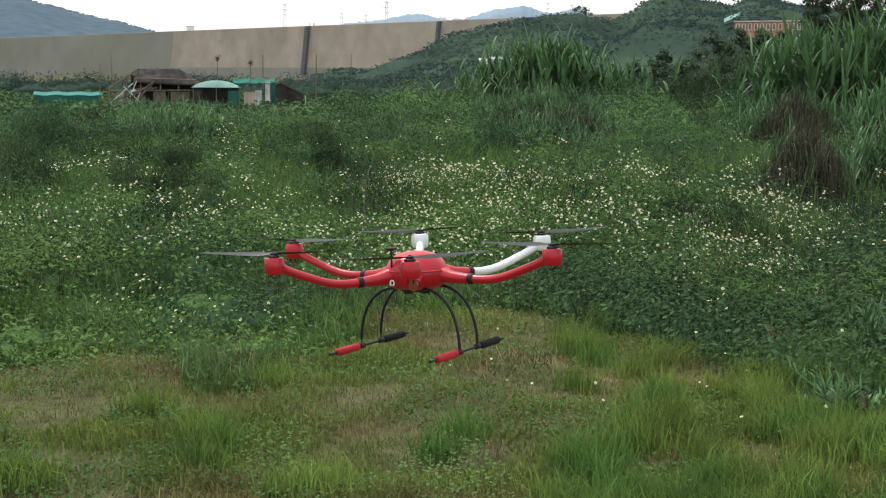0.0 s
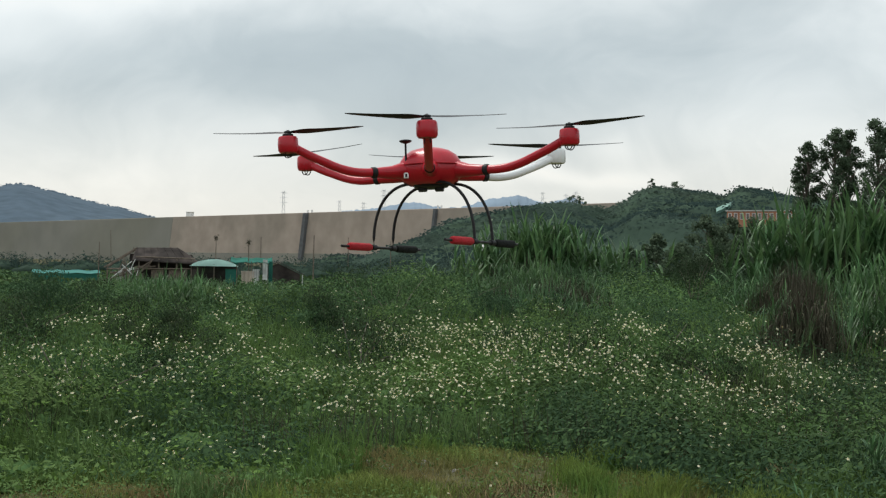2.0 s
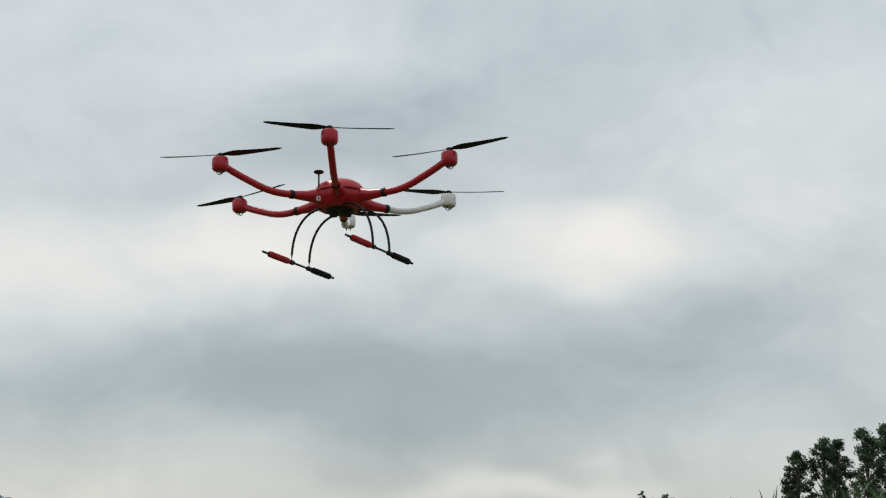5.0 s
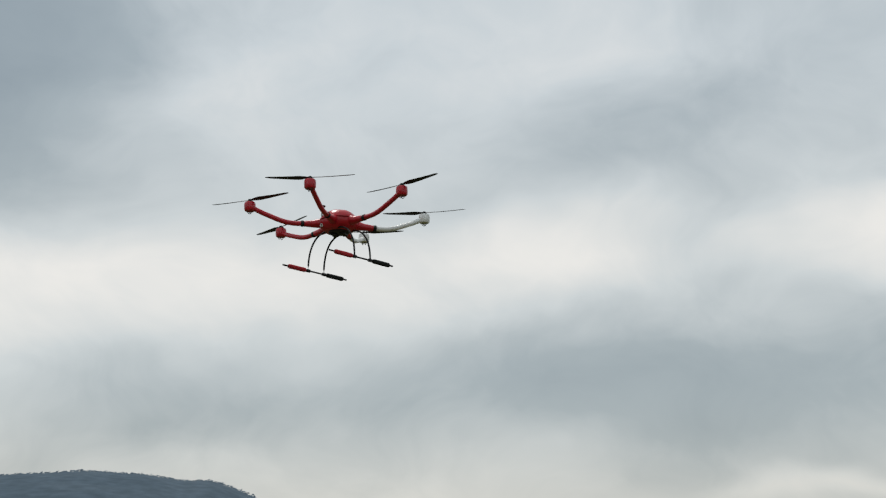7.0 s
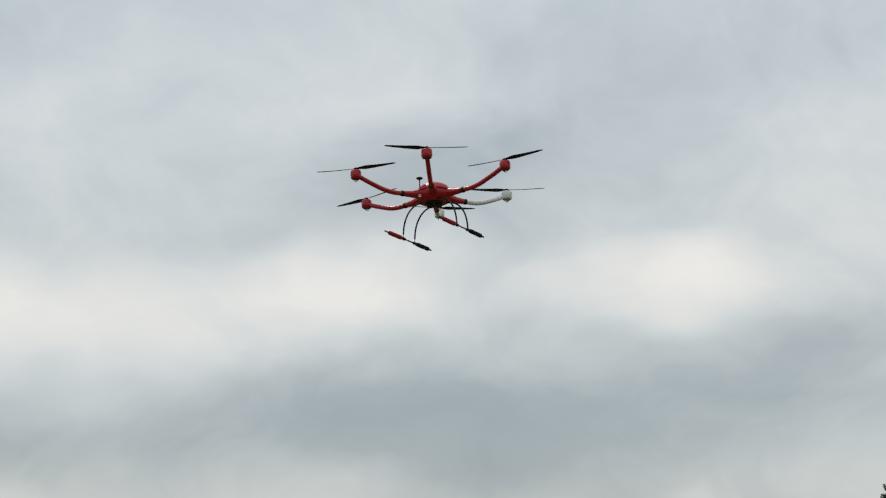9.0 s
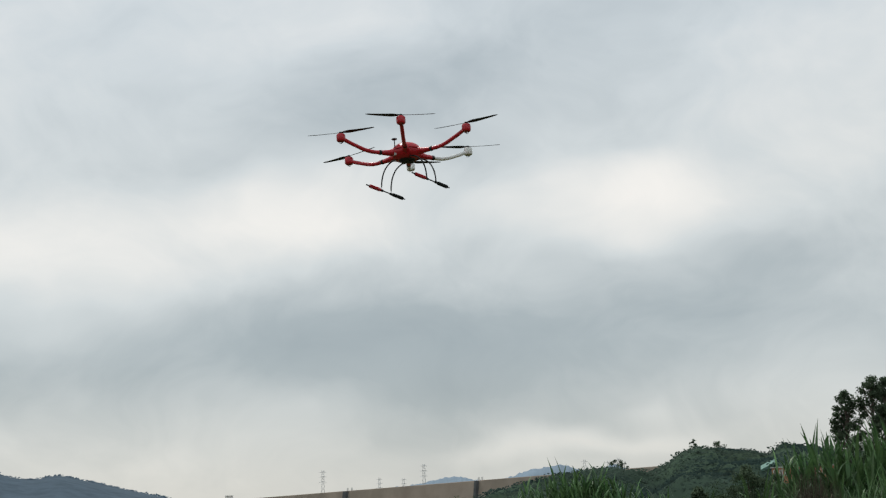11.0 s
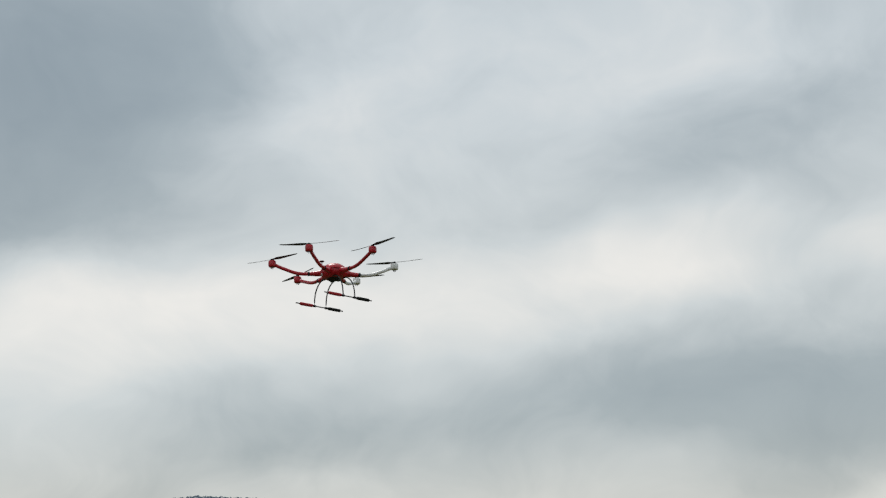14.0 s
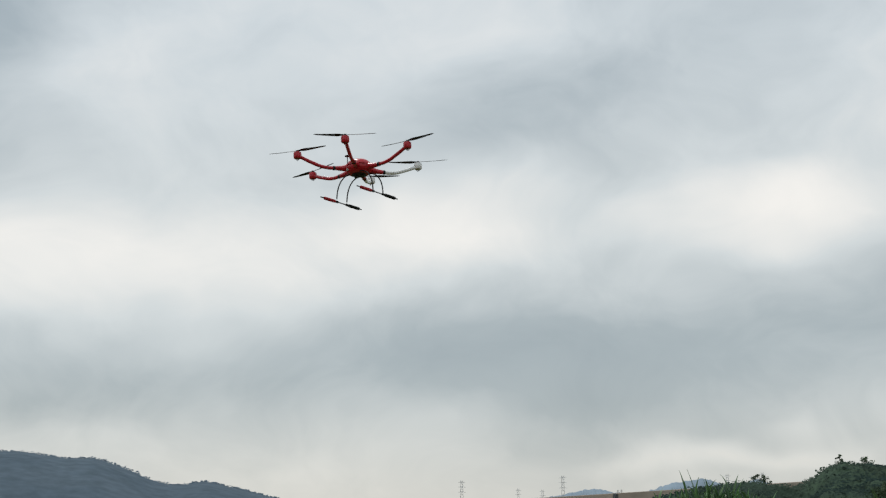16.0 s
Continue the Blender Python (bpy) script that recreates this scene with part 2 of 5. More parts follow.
pollen = material("pollen", (0.55, 0.4, 0.05), 0.8, vary=0.2, scale=20)
bark = material("bark", (0.12, 0.1, 0.08), 0.9, vary=0.3, scale=3, bump=0.5, fine=15)
old_wood = material("old_wood", (0.14, 0.11, 0.085), 0.85, vary=0.35, scale=3)
roof_dark = material("roof_dark", (0.048, 0.042, 0.039), 0.95, spec=0.05, vary=0.4, scale=0.8, second=(0.062, 0.052, 0.047), second_scale=0.4)
tarp_green = material("tarp_green", (0.03, 0.13, 0.1), 0.95, spec=0.05, vary=0.25, scale=0.6)
net_green = material("net_green", (0.055, 0.19, 0.165), 0.9, spec=0.1, vary=0.25, scale=0.6)
tarp_pale = material("tarp_pale", (0.34, 0.52, 0.47), 0.9, spec=0.1, vary=0.15, scale=0.6)
cloth_white = material("cloth_white", (0.55, 0.56, 0.54), 0.8, vary=0.35, scale=0.8)
cloth_pink = material("cloth_pink", (0.5, 0.42, 0.34), 0.8, vary=0.25, scale=0.8)
galvanised = material("galvanised", (0.42, 0.45, 0.48), 0.7, metal=0.1, vary=0.1, scale=0.2)
orange_brick = material("orange_brick", (0.46, 0.22, 0.14), 0.9, spec=0.1, vary=0.2, scale=0.1)
glass_dark = material("glass_dark", (0.16, 0.13, 0.12), 0.3, vary=0.1)
bank_green = material("bank_green", (0.16, 0.28, 0.235), 0.8, vary=0.2, scale=0.05)


# ---- building helpers ----
def mesh_from(name, verts, faces, mat, smooth=False):
    me = bpy.data.meshes.new(name)
    verts, faces = np.asarray(verts, dtype=np.float32), np.asarray(faces, dtype=np.int32)
    k = faces.shape[1]
    me.vertices.add(len(verts))
    me.vertices.foreach_set("co", verts.ravel())
    me.loops.add(faces.size)
    me.loops.foreach_set("vertex_index", faces.ravel())
    me.polygons.add(len(faces))
    me.polygons.foreach_set("loop_start", np.arange(0, faces.size, k, dtype=np.int32))
    if smooth:
        me.polygons.foreach_set("use_smooth", np.ones(len(faces), dtype=bool))
    me.update(calc_edges=True)
    me.materials.append(mat)
    return me


def part(name, bm, mat, parent=None, label="", smooth=True):
    """One mesh object out of a bmesh, under a thing or a part."""
    me = bpy.data.meshes.new(name)
    bmesh.ops.recalc_face_normals(bm, faces=bm.faces[:])
    bm.to_mesh(me)
    bm.free()
    me.materials.append(mat)
    if smooth:
        for p in me.polygons:
            p.use_smooth = True
        me.set_sharp_from_angle(angle=radians(40))
    ob = new(name, me)
    if parent:
        ob.parent = parent
    if label:
        ob["label"] = label
    return ob


def empty(name, m, label, category, group="", kind=""):
    ob = new(name)
    ob.empty_display_size = 0.1
    ob.matrix_world = m
    return tagged(ob, label, category, group, kind)


def tube(bm, path, radii, sides=10, flat=1.0):
    """A swept round bar along points, with caps."""
    rings = []
    up = Vector((0, 0, 1))
    for i, p in enumerate(path):
        a, b = path[max(i - 1, 0)], path[min(i + 1, len(path) - 1)]
        d = (Vector(b) - Vector(a)).normalized()
        side = d.cross(up)
        if side.length < 0.05:
            side = d.cross(Vector((1, 0, 0)))
        side.normalize()
        over = side.cross(d).normalized()
        r = radii[i] if isinstance(radii, (list, tuple)) else radii
        rings.append([bm.verts.new(Vector(p) + side * (r * math.cos(t)) + over * (r * flat * math.sin(t)))
                      for t in (2 * math.pi * k / sides for k in range(sides))])
    for r0, r1 in zip(rings, rings[1:]):
        for k in range(sides):
            bm.faces.new((r0[k], r0[(k + 1) % sides], r1[(k + 1) % sides], r1[k]))
    bm.faces.new(rings[0])
    bm.faces.new(rings[-1][::-1])
    return bm


def turned(bm, profile, centre=(0, 0, 0), sides=24, squash=1.0):
    """A body of revolution round z: profile of (radius, height), from bottom to top."""
    rings = []
    for r, h in profile:
        rings.append([bm.verts.new((centre[0] + r * math.cos(2 * math.pi * k / sides), centre[1] + r * squash * math.sin(2 * math.pi * k / sides), centre[2] + h)) for k in range(sides)])
    for r0, r1 in zip(rings, rings[1:]):
        for k in range(sides):
            bm.faces.new((r0[k], r0[(k + 1) % sides], r1[(k + 1) % sides], r1[k]))
    bm.faces.new(rings[0][::-1])
    bm.faces.new(rings[-1])
    return bm


def box(bm, lo, hi, bevel=0.0, m=None):
    vs = [bm.verts.new(m @ Vector((x, y, z)) if m is not None else (x, y, z)) for x in (lo[0], hi[0]) for y in (lo[1], hi[1]) for z in (lo[2], hi[2])]
    fs = [bm.faces.new([vs[i] for i in q]) for q in ((0, 1, 3, 2), (4, 6, 7, 5), (0, 4, 5, 1), (2, 3, 7, 6), (0, 2, 6, 4), (1, 5, 7, 3))]
    if bevel:
        bmesh.ops.bevel(bm, geom=list({e for f in fs for e in f.edges}), offset=bevel, segments=2, affect="EDGES")
    return bm


def far(heading_deg, elevation_deg, distance, eye_height=3.7):
    """A place seen from the first stand in that direction at that ground distance."""
    a = radians(heading_deg)
    return Vector((math.sin(a) * distance, math.cos(a) * distance, eye_height + math.tan(radians(elevation_deg)) * distance))


def fields(x, y, size, seed=0.0):
    """Smooth noise on arrays, from -1 to 1."""
    s = np.zeros_like(x)
    rng = np.random.RandomState(int(seed * 10) + 7)
    for k in range(9):
        a, ph = rng.uniform(0, 2 * np.pi), rng.uniform(0, 2 * np.pi)
        f = 2 * np.pi / size * rng.uniform(0.6, 1.6)
        s += np.sin((x * np.cos(a) + y * np.sin(a)) * f + ph)
    return np.clip(s / 4.0, -1, 1)


# ---- ground: one sheet to the horizon ----
def ground_height(x, y):
    d = np.hypot(x, y)
    return 0.06 * fields(x, y, 6, 1) * np.clip((d - 6) / 6, 0, 1) + 0.12 * fields(x, y, 25, 2) * np.clip((d - 14) / 20, 0, 1)


def build_ground():
    radii = np.concatenate([[0.0], np.linspace(0.5, 60, 110), np.geomspace(62, 6000, 60)])
    n = 160
    a = np.linspace(0, 2 * np.pi, n, endpoint=False)
    R, A = np.meshgrid(radii, a, indexing="ij")
    X, Y = R * np.sin(A) + 0.37, R * np.cos(A) - 2.3
    Z = ground_height(X, Y)
    verts = np.concatenate([[[0, 0, 0]], np.stack([X, Y, Z], -1).reshape(-1, 3)])
    i, j = np.meshgrid(np.arange(len(radii) - 1), np.arange(n), indexing="ij")
    q = np.stack([1 + i * n + j, 1 + (i + 1) * n + j, 1 + (i + 1) * n + (j + 1) % n, 1 + i * n + (j + 1) % n], -1).reshape(-1, 4)[:, ::-1]
    tagged(new("ground", mesh_from("ground", verts, q, soil, True)), "grassy field of dark soil with bare brown patches", "ground", kind="structure")


build_ground()


# ---- dam: a straight embankment with a sloping concrete face ----
DAM_A, DAM_B, CREST = Vector((-1100, 2470, 0)), Vector((190, 988, 0)), 53.5
dam_way = (DAM_B - DAM_A).normalized()
dam_front = Vector((dam_way.y, -dam_way.x, 0))


def dam_point(along, out, z):
    return DAM_A + dam_way * along + dam_front * out + Vector((0, 0, z))


def build_dam():
    dam = empty("dam", Matrix(), "long embankment dam with a sloping concrete face", "dam", kind="structure")
    total = (DAM_B - DAM_A).length

    def slab(name, a0, a1, mat, base=0.0):
        bm = bmesh.new()
        prof = [(14.5 + base, -3), (8 + base, CREST - 0.4), (7.7 + base, CREST), (-6, CREST), (-7, -3)]
        ends = [[bm.verts.new(dam_point(a, o, z)) for o, z in prof] for a in (a0, a1)]
        for k in range(len(prof)):
            bm.faces.new((ends[0][k], ends[0][(k + 1) % len(prof)], ends[1][(k + 1) % len(prof)], ends[1][k]))
        bm.faces.new(ends[0])
        bm.faces.new(ends[1][::-1])
        return part(name, bm, mat, dam, smooth=False)

    split = 1195.0
    slab("face_panel", 0, split, dam_grey)
    slab("face_panel", split + 0.5, total, dam_beige)
    bm = bmesh.new()
    vs = [bm.verts.new(dam_point(a, o, z)) for a in (split + 0.5, total) for o, z in ((15.2, -3), (13.4, 11), (12.9, 11.05), (12.6, -3))]
    for q in ((0, 1, 5, 4), (1, 2, 6, 5), (0, 3, 2, 1), (4, 5, 6, 7)):
        bm.faces.new([vs[i] for i in q])
    part("toe_berm", bm, dam_grey, dam, "darker toe of the dam", smooth=False)

    def stair(along, width, name):
        bm = bmesh.new()
        steps = 24
        for k in range(steps):
            z0, z1 = 4 + (CREST - 4.5) * k / steps, 4 + (CREST - 4.5) * (k + 1) / steps
            o = 12.9 - 5.9 * k / steps
            box(bm, (0, 0, 0), (width, 5, z1 - z0), m=Matrix.Translation(dam_point(along, o - 1.0, z0)) @ Matrix((
                (dam_way.x, dam_front.x, 0, 0), (dam_way.y, dam_front.y, 0, 0), (0, 0, 1, 0), (0, 0, 0, 1))))
        part(name, bm, concrete_dark, dam, "dark concrete stair column", smooth=False)
        for e in (-1.5, width):
            bm = bmesh.new()
            box(bm, (0, 0, 0), (1.6, 2, 3.6), 0.2, Matrix.Translation(dam_point(along + e, 5, CREST - 0.5)))
            part("stair_post", bm, white_paint, dam, smooth=False)

    def along_of(heading_deg):
        a = radians(heading_deg)
        d = Vector((math.sin(a), math.cos(a), 0))
        k = (DAM_A.x * d.y - DAM_A.y * d.x) / (dam_way.y * d.x - dam_way.x * d.y)
        return k

    stair(along_of(-5.6) - 3, 6.0, "stair_column")
    stair(along_of(0.1) - 2, 3.4, "stair_column")
    bm = bmesh.new()
    box(bm, (-4, -3, 0), (4, 3, 5.2), 0.3)
    box(bm, (-4.6, -3.6, 5.2), (4.6, 3.6, 5.9), 0.2)
    hut = part("gate_hut", bm, white_paint, None, smooth=False)
    hut.matrix_world = Matrix.Translation(dam_point(along_of(-10.9), 0, CREST))
    tagged(hut, "small white hut on the dam crest", "hut")
    # painted marks low on the grey face
    for k in range(4):
        z = 44 - 4.3 * k
        o = 14.5 - 6.5 * (z + 3) / (CREST + 2.6) + 0.4
        a1 = along_of(-19.0 + (0.05 if k % 2 else 0.0))
        bm = bmesh.new()
        vs = [bm.verts.new(dam_point(a, o + e, z + h)) for a in (a1 - 150, a1) for e, h in ((0.3, 0), (0.1, 1.6))]
        bm.faces.new((vs[0], vs[1], vs[3], vs[2]))
        part("painted_bar", bm, white_paint, dam, "white painted bar", smooth=False)


build_dam()


# ---- hills and mountains: ridges with soft flanks ----
def ridge(name, knots, distance, deep, mat, label, rough, n=420, m=26, kind="structure", start=0.0, crowns=0.0, jag=0.0):
    az = np.linspace(knots[0][0], knots[-1][0], n)
    el = np.interp(az, [k[0] for k in knots], [k[1] for k in knots])
    w = np.hanning(9)
    el = np.convolve(np.pad(el, 4, "edge"), w / w.sum(), "valid")
    el = el + jag * (fields(az, az * 0, 0.5, 61) + 0.7 * fields(az, az * 0, 0.16, 62))
    t = np.linspace(-1, 1, m)
    A, Tt = np.meshgrid(np.radians(az), t, indexing="ij")
    D = distance + Tt * deep
    top = 3.7 + np.tan(np.radians(el)) * distance
    shape = np.cos(Tt * np.pi / 2) ** 0.8
    X, Y = np.sin(A) * D, np.cos(A) * D
    Z = top[:, None] * shape + rough * fields(X, Y, distance / 14, 3) * shape * 0.6 * (1 - np.exp(-(Tt * 3) ** 2)) - 3 + start
    Z += rough * 0.25 * fields(X, Y, distance / 60, 5) * shape * np.abs(Tt)
    if crowns:
        woods = np.clip(0.55 + fields(X, Y, 110, 77), 0.12, 1)
        Z += crowns * woods * (2.2 * np.abs(fields(X, Y, 16, 71)) + 1.5 * np.abs(fields(X, Y, 7, 72)) + 0.8 * np.abs(fields(X, Y, 3.5, 73)))
    i, j = np.meshgrid(np.arange(n - 1), np.arange(m - 1), indexing="ij")
    q = np.stack([i * m + j, (i + 1) * m + j, (i + 1) * m + j + 1, i * m + j + 1], -1).reshape(-1, 4)
    V = np.stack([X, Y, Z], -1).reshape(-1, 3)
    ob = tagged(new(name, mesh_from(name, V, q, mat, True)), label, "hill", kind=kind)
    return ob, V.reshape(n, m, 3)


def leaf_cards(name, centres, size, rng, mat, aspect=0.7, out=None, loose=0.55, rise=0.0):
    """Many small leaf-shaped faces round given places, each facing roughly along out (or up); returns the mesh."""
    n = len(centres)
    face = np.tile([0.0, 0.0, 1.0], (n, 1)) if out is None else np.asarray(out, dtype=float)
    face = face + rng.normal(0, loose, (n, 3))
    face /= np.linalg.norm(face, axis=1)[:, None]
    u = np.cross(face, rng.normal(0, 1, (n, 3)) + np.cross(face, [0.0, 0.0, -2.0]) * rise)
    u /= np.linalg.norm(u, axis=1)[:, None]
    s = np.cross(face, u)
    L = (size * rng.uniform(0.6, 1.3, n))[:, None]
    v = np.stack([centres - u * L * 0.5, centres + s * L * 0.5 * aspect - u * L * 0.05, centres + u * L * 0.5, centres - s * L * 0.5 * aspect - u * L * 0.05], 1).reshape(-1, 3)
    f = np.arange(4 * n).reshape(-1, 4)
    return mesh_from(name, v, f, mat)


rng = np.random.RandomState(4)
mountain, MV = ridge("mountain", [(-60, 2.0), (-48, 3.4), (-41, 2.6), (-36.5, 2.78), (-34.3, 2.95), (-32, 3.86), (-27.8, 4.22), (-25.4, 4.14), (-23.7, 3.9), (-22.5, 3.94), (-21.3, 3.54), (-20, 2.97), (-19, 2.84), (-17.9, 3.04), (-16.4, 2.68), (-14.9, 2.33), (-13.7, 2.1), (-12.4, 1.75), (-10, 1.0), (-7, 0.2)], 3500, 900, hazy_mountain_forest, "wooded mountain behind the dam, painted blue-grey for haze", 5)
crest_i = rng.randint(0, MV.shape[0] - 1, 9000)
crest_j = rng.randint(11, 14, 9000)
pick = MV[crest_i, crest_j] + np.stack([rng.uniform(-9, 9, 9000), rng.uniform(-9, 9, 9000), rng.uniform(-7, 3, 9000)], -1)
tagged(new("mountain_woods", leaf_cards("mountain_woods", pick, 7.5, rng, hazy_mountain_forest, out=np.tile([0.1, -0.6, 0.8], (len(pick), 1)), loose=0.15)), "treetops along the mountain ridge", "woods", kind="stuff")
ridge("far_mountain", [(-6, 1.5), (-4.4, 2.22), (-2.9, 2.38), (-1.9, 2.59), (-1.15, 2.68), (0.1, 2.45), (0.8, 2.48), (2.0, 2.85), (3.4, 3.07), (4.3, 2.78), (4.8, 2.8), (5.7, 2.99), (6.3, 2.75), (8, 2.2), (16, 1.6), (30, 2.0), (50, 1.2)], 4300, 500, hazy_far_forest, "distant mountains beyond the dam, painted pale blue for haze", 30, n=900, jag=0.035)
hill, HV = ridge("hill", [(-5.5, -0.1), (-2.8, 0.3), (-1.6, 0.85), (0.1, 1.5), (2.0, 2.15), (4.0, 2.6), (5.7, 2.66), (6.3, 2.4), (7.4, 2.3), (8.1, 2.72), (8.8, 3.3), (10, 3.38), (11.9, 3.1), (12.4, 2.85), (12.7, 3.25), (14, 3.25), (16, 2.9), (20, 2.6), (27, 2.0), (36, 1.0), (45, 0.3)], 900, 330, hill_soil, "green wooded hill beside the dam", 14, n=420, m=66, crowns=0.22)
n = 110000
hi, hj = rng.randint(0, HV.shape[0] - 1, n), rng.randint(0, 34, n)
pick = HV[hi, hj] + np.stack([rng.uniform(-4, 4, n), rng.uniform(-6, 6, n), rng.uniform(-0.4, 1.1, n)], -1)
keep = fields(pick[:, 0], pick[:, 1], 120, 9) + rng.normal(0, 0.3, n) > -0.6
tagged(new("hill_woods", leaf_cards("hill_woods", pick[keep], 1.9, rng, hazy_leaf, out=np.tile([-0.1, -0.45, 0.85], (int(keep.sum()), 1)), loose=0.2)), "trees and shrubs covering the hill", "woods", kind="stuff")


def hill_spot(az, el):
    """The place on the hill's near flank that shows in that direction from the first stand."""
    at = float(np.clip((az + 5.5) / 50.5 * (HV.shape[0] - 1), 4, HV.shape[0] - 6))
    i = int(at)
    column = HV[i - 4:i + 5, :34].mean(axis=0) * (1 - at + i) + HV[i - 3:i + 6, :34].mean(axis=0) * (at - i)
    rise = np.degrees(np.arctan2(column[:, 2] - 3.7, np.hypot(column[:, 0], column[:, 1])))
    j = int(np.argmax(rise >= el)) if (rise >= el).any() else 33
    if j == 0:
        return Vector(column[0])
    u = float(np.clip((el - rise[j - 1]) / max(rise[j] - rise[j - 1], 1e-6), 0, 1))
    return Vector(column[j - 1] * (1 - u) + column[j] * u)


def hill_bank(name, ends, span, mat, label):
    """A sprayed bank on the hillside, span degrees tall as seen from the first stand, with its edges sunk in."""
    bm = bmesh.new()
    rings = []
    for k in range(21):
        u = k / 20 * (len(ends) - 1)
        q = min(int(u), len(ends) - 2)
        az, el = (ends[q][e] + (ends[q + 1][e] - ends[q][e]) * (u - q) for e in (0, 1))
        foot, head = hill_spot(az, el), hill_spot(az, el + span)
        back = Vector((foot.x, foot.y, 0)).normalized()
        rings.append([bm.verts.new(v) for v in (foot - Vector((0, 0, 3)), foot - back * 2.5 + Vector((0, 0, 0.5)), head - back * 2.5 + Vector((0, 0, 0.5)), head - Vector((0, 0, 3)))])
    for r0, r1 in zip(rings, rings[1:]):
        for k in range(3):
            bm.faces.new((r0[k], r1[k], r1[k + 1], r0[k + 1]))
    for r in (rings[0], rings[-1][::-1]):
        bm.faces.new(r)
    tagged(part(name, bm, mat, None, smooth=False), label, "bank", kind="structure")


hill_bank("bank", [(11.9, 2.3), (12.3, 2.5), (12.6, 2.6)], 0.16, bank_green, "pale turquoise sprayed bank on the hillside")


# ---- the drone: red six-armed multirotor, hovering ----
HUB = Vector((-0.070, 3.417, 3.187))
ARM = 0.40


def build_drone():
    drone = empty("drone", Matrix.Translation(HUB) @ pose(0, 0, 0, -2.2, -2.5, -0.5), "red six-rotor drone with two white arms, hovering", "drone")

    # shell: domed top, six-sided waist, flat belly
    bm = bmesh.new()
    turned(bm, [(0.030, -0.044), (0.058, -0.043), (0.074, -0.034), (0.084, -0.018), (0.087, 0.0), (0.082, 0.016), (0.070, 0.034), (0.052, 0.046), (0.028, 0.053), (0.006, 0.0545)], sides=36)
    for v in bm.verts:
        a = math.atan2(v.co.y, v.co.x)
        k = 1 + 0.035 * math.cos(6 * (a - math.pi / 2)) * (1 if v.co.z < 0.03 else 0.4)
        v.co.x *= k
        v.co.y *= k
    shell = part("shell", bm, red_shell, drone)
    bm = bmesh.new()
    turned(bm, [(0.034, -0.052), (0.044, -0.049), (0.047, -0.043)], sides=24)
    part("belly_plate", bm, carbon, drone, "dark carbon underside plate")
    bm = bmesh.new()
    turned(bm, [(0.0848, 0.0045), (0.0895, 0.0055), (0.0895, 0.0075), (0.0842, 0.0085)], sides=36)
    part("seam", bm, red_foam, shell)
    for x in (-0.022, 0.022):
        bm = bmesh.new()
        box(bm, (x - 0.012, -0.02, -0.058), (x + 0.012, 0.03, -0.049), 0.002)
        part("battery_rail", bm, black_plastic, drone)

    spin = (18, 8, 158, 12, 172, 148)
    for k in range(6):
        a = radians(90 - 60 * k)          # first arm away from the camera, then clockwise
        white = k in (0, 1)
        d = Vector((math.cos(a), math.sin(a), 0))
        hullm, skin = (white_shell, "white") if white else (red_shell, "red")
        root = part("arm_root", tube(bmesh.new(), [d * r + Vector((0, 0, z)) for r, z in ((0.05, -0.004), (0.085, -0.008), (0.115, -0.013), (0.158, -0.015))], [0.026, 0.0215, 0.0165, 0.0128], 14), red_shell, drone, "red arm root")
        part("clamp", tube(bmesh.new(), [d * r + Vector((0, 0, -0.015)) for r in (0.159, 0.161, 0.171, 0.173)], [0.0126, 0.0142, 0.0142, 0.0126], 14), black_plastic, root, "black clamp ring")
        pts, rad = [], []
        for s in range(13):
            u = s / 12
            pts.append(d * (0.17 + 0.215 * u) + Vector((0, 0, -0.015 - 0.004 * math.sin(math.pi * min(1, u * 1.6)) + 0.056 * u ** 1.9)))
            rad.append(0.0112 - 0.0005 * u)
        arm = part("arm", tube(bmesh.new(), pts, rad, 14), hullm, drone, skin + " curved tubular arm")
        hub = d * ARM + Vector((0, 0, 0.047))
        bm = bmesh.new()
        turned(bm, [(0.012, -0.0215), (0.021, -0.020), (0.0245, -0.015), (0.0255, 0.0), (0.0245, 0.015), (0.0215, 0.0195), (0.010, 0.021)], centre=hub, sides=24)
        pod = part("motor_pod", bm, hullm, drone, skin + " motor pod")
        bm = bmesh.new()
        turned(bm, [(0.0135, 0.019), (0.0135, 0.0255), (0.009, 0.0275), (0.005, 0.034), (0.003, 0.036)], centre=hub, sides=18)
        part("motor_shaft", bm, black_plastic, pod)
        # wire loops under the pod
        for e in (-0.006, 0.007):
            side = Vector((-d.y, d.x, 0)) * e
            loop = [hub + side + d * (0.010 * math.cos(t)) + Vector((0, 0, -0.019 - 0.013 * math.sin(t))) for t in np.linspace(0, math.pi, 9)]
            part("wire", tube(bmesh.new(), loop, 0.0014, 6), black_plastic, pod)
        # two-bladed propeller: twisted, tapered blades
        bm = bmesh.new()
        turned(bm, [(0.008, 0.0275), (0.0095, 0.029), (0.0095, 0.0325), (0.006, 0.034)], centre=hub, sides=14)
        propeller = part("propeller", bm, carbon, drone, "dark two-bladed carbon propeller")
        turn = Matrix.Translation(hub + Vector((0, 0, 0.0305))) @ pose(0, 0, 0, 0, 0, spin[k])
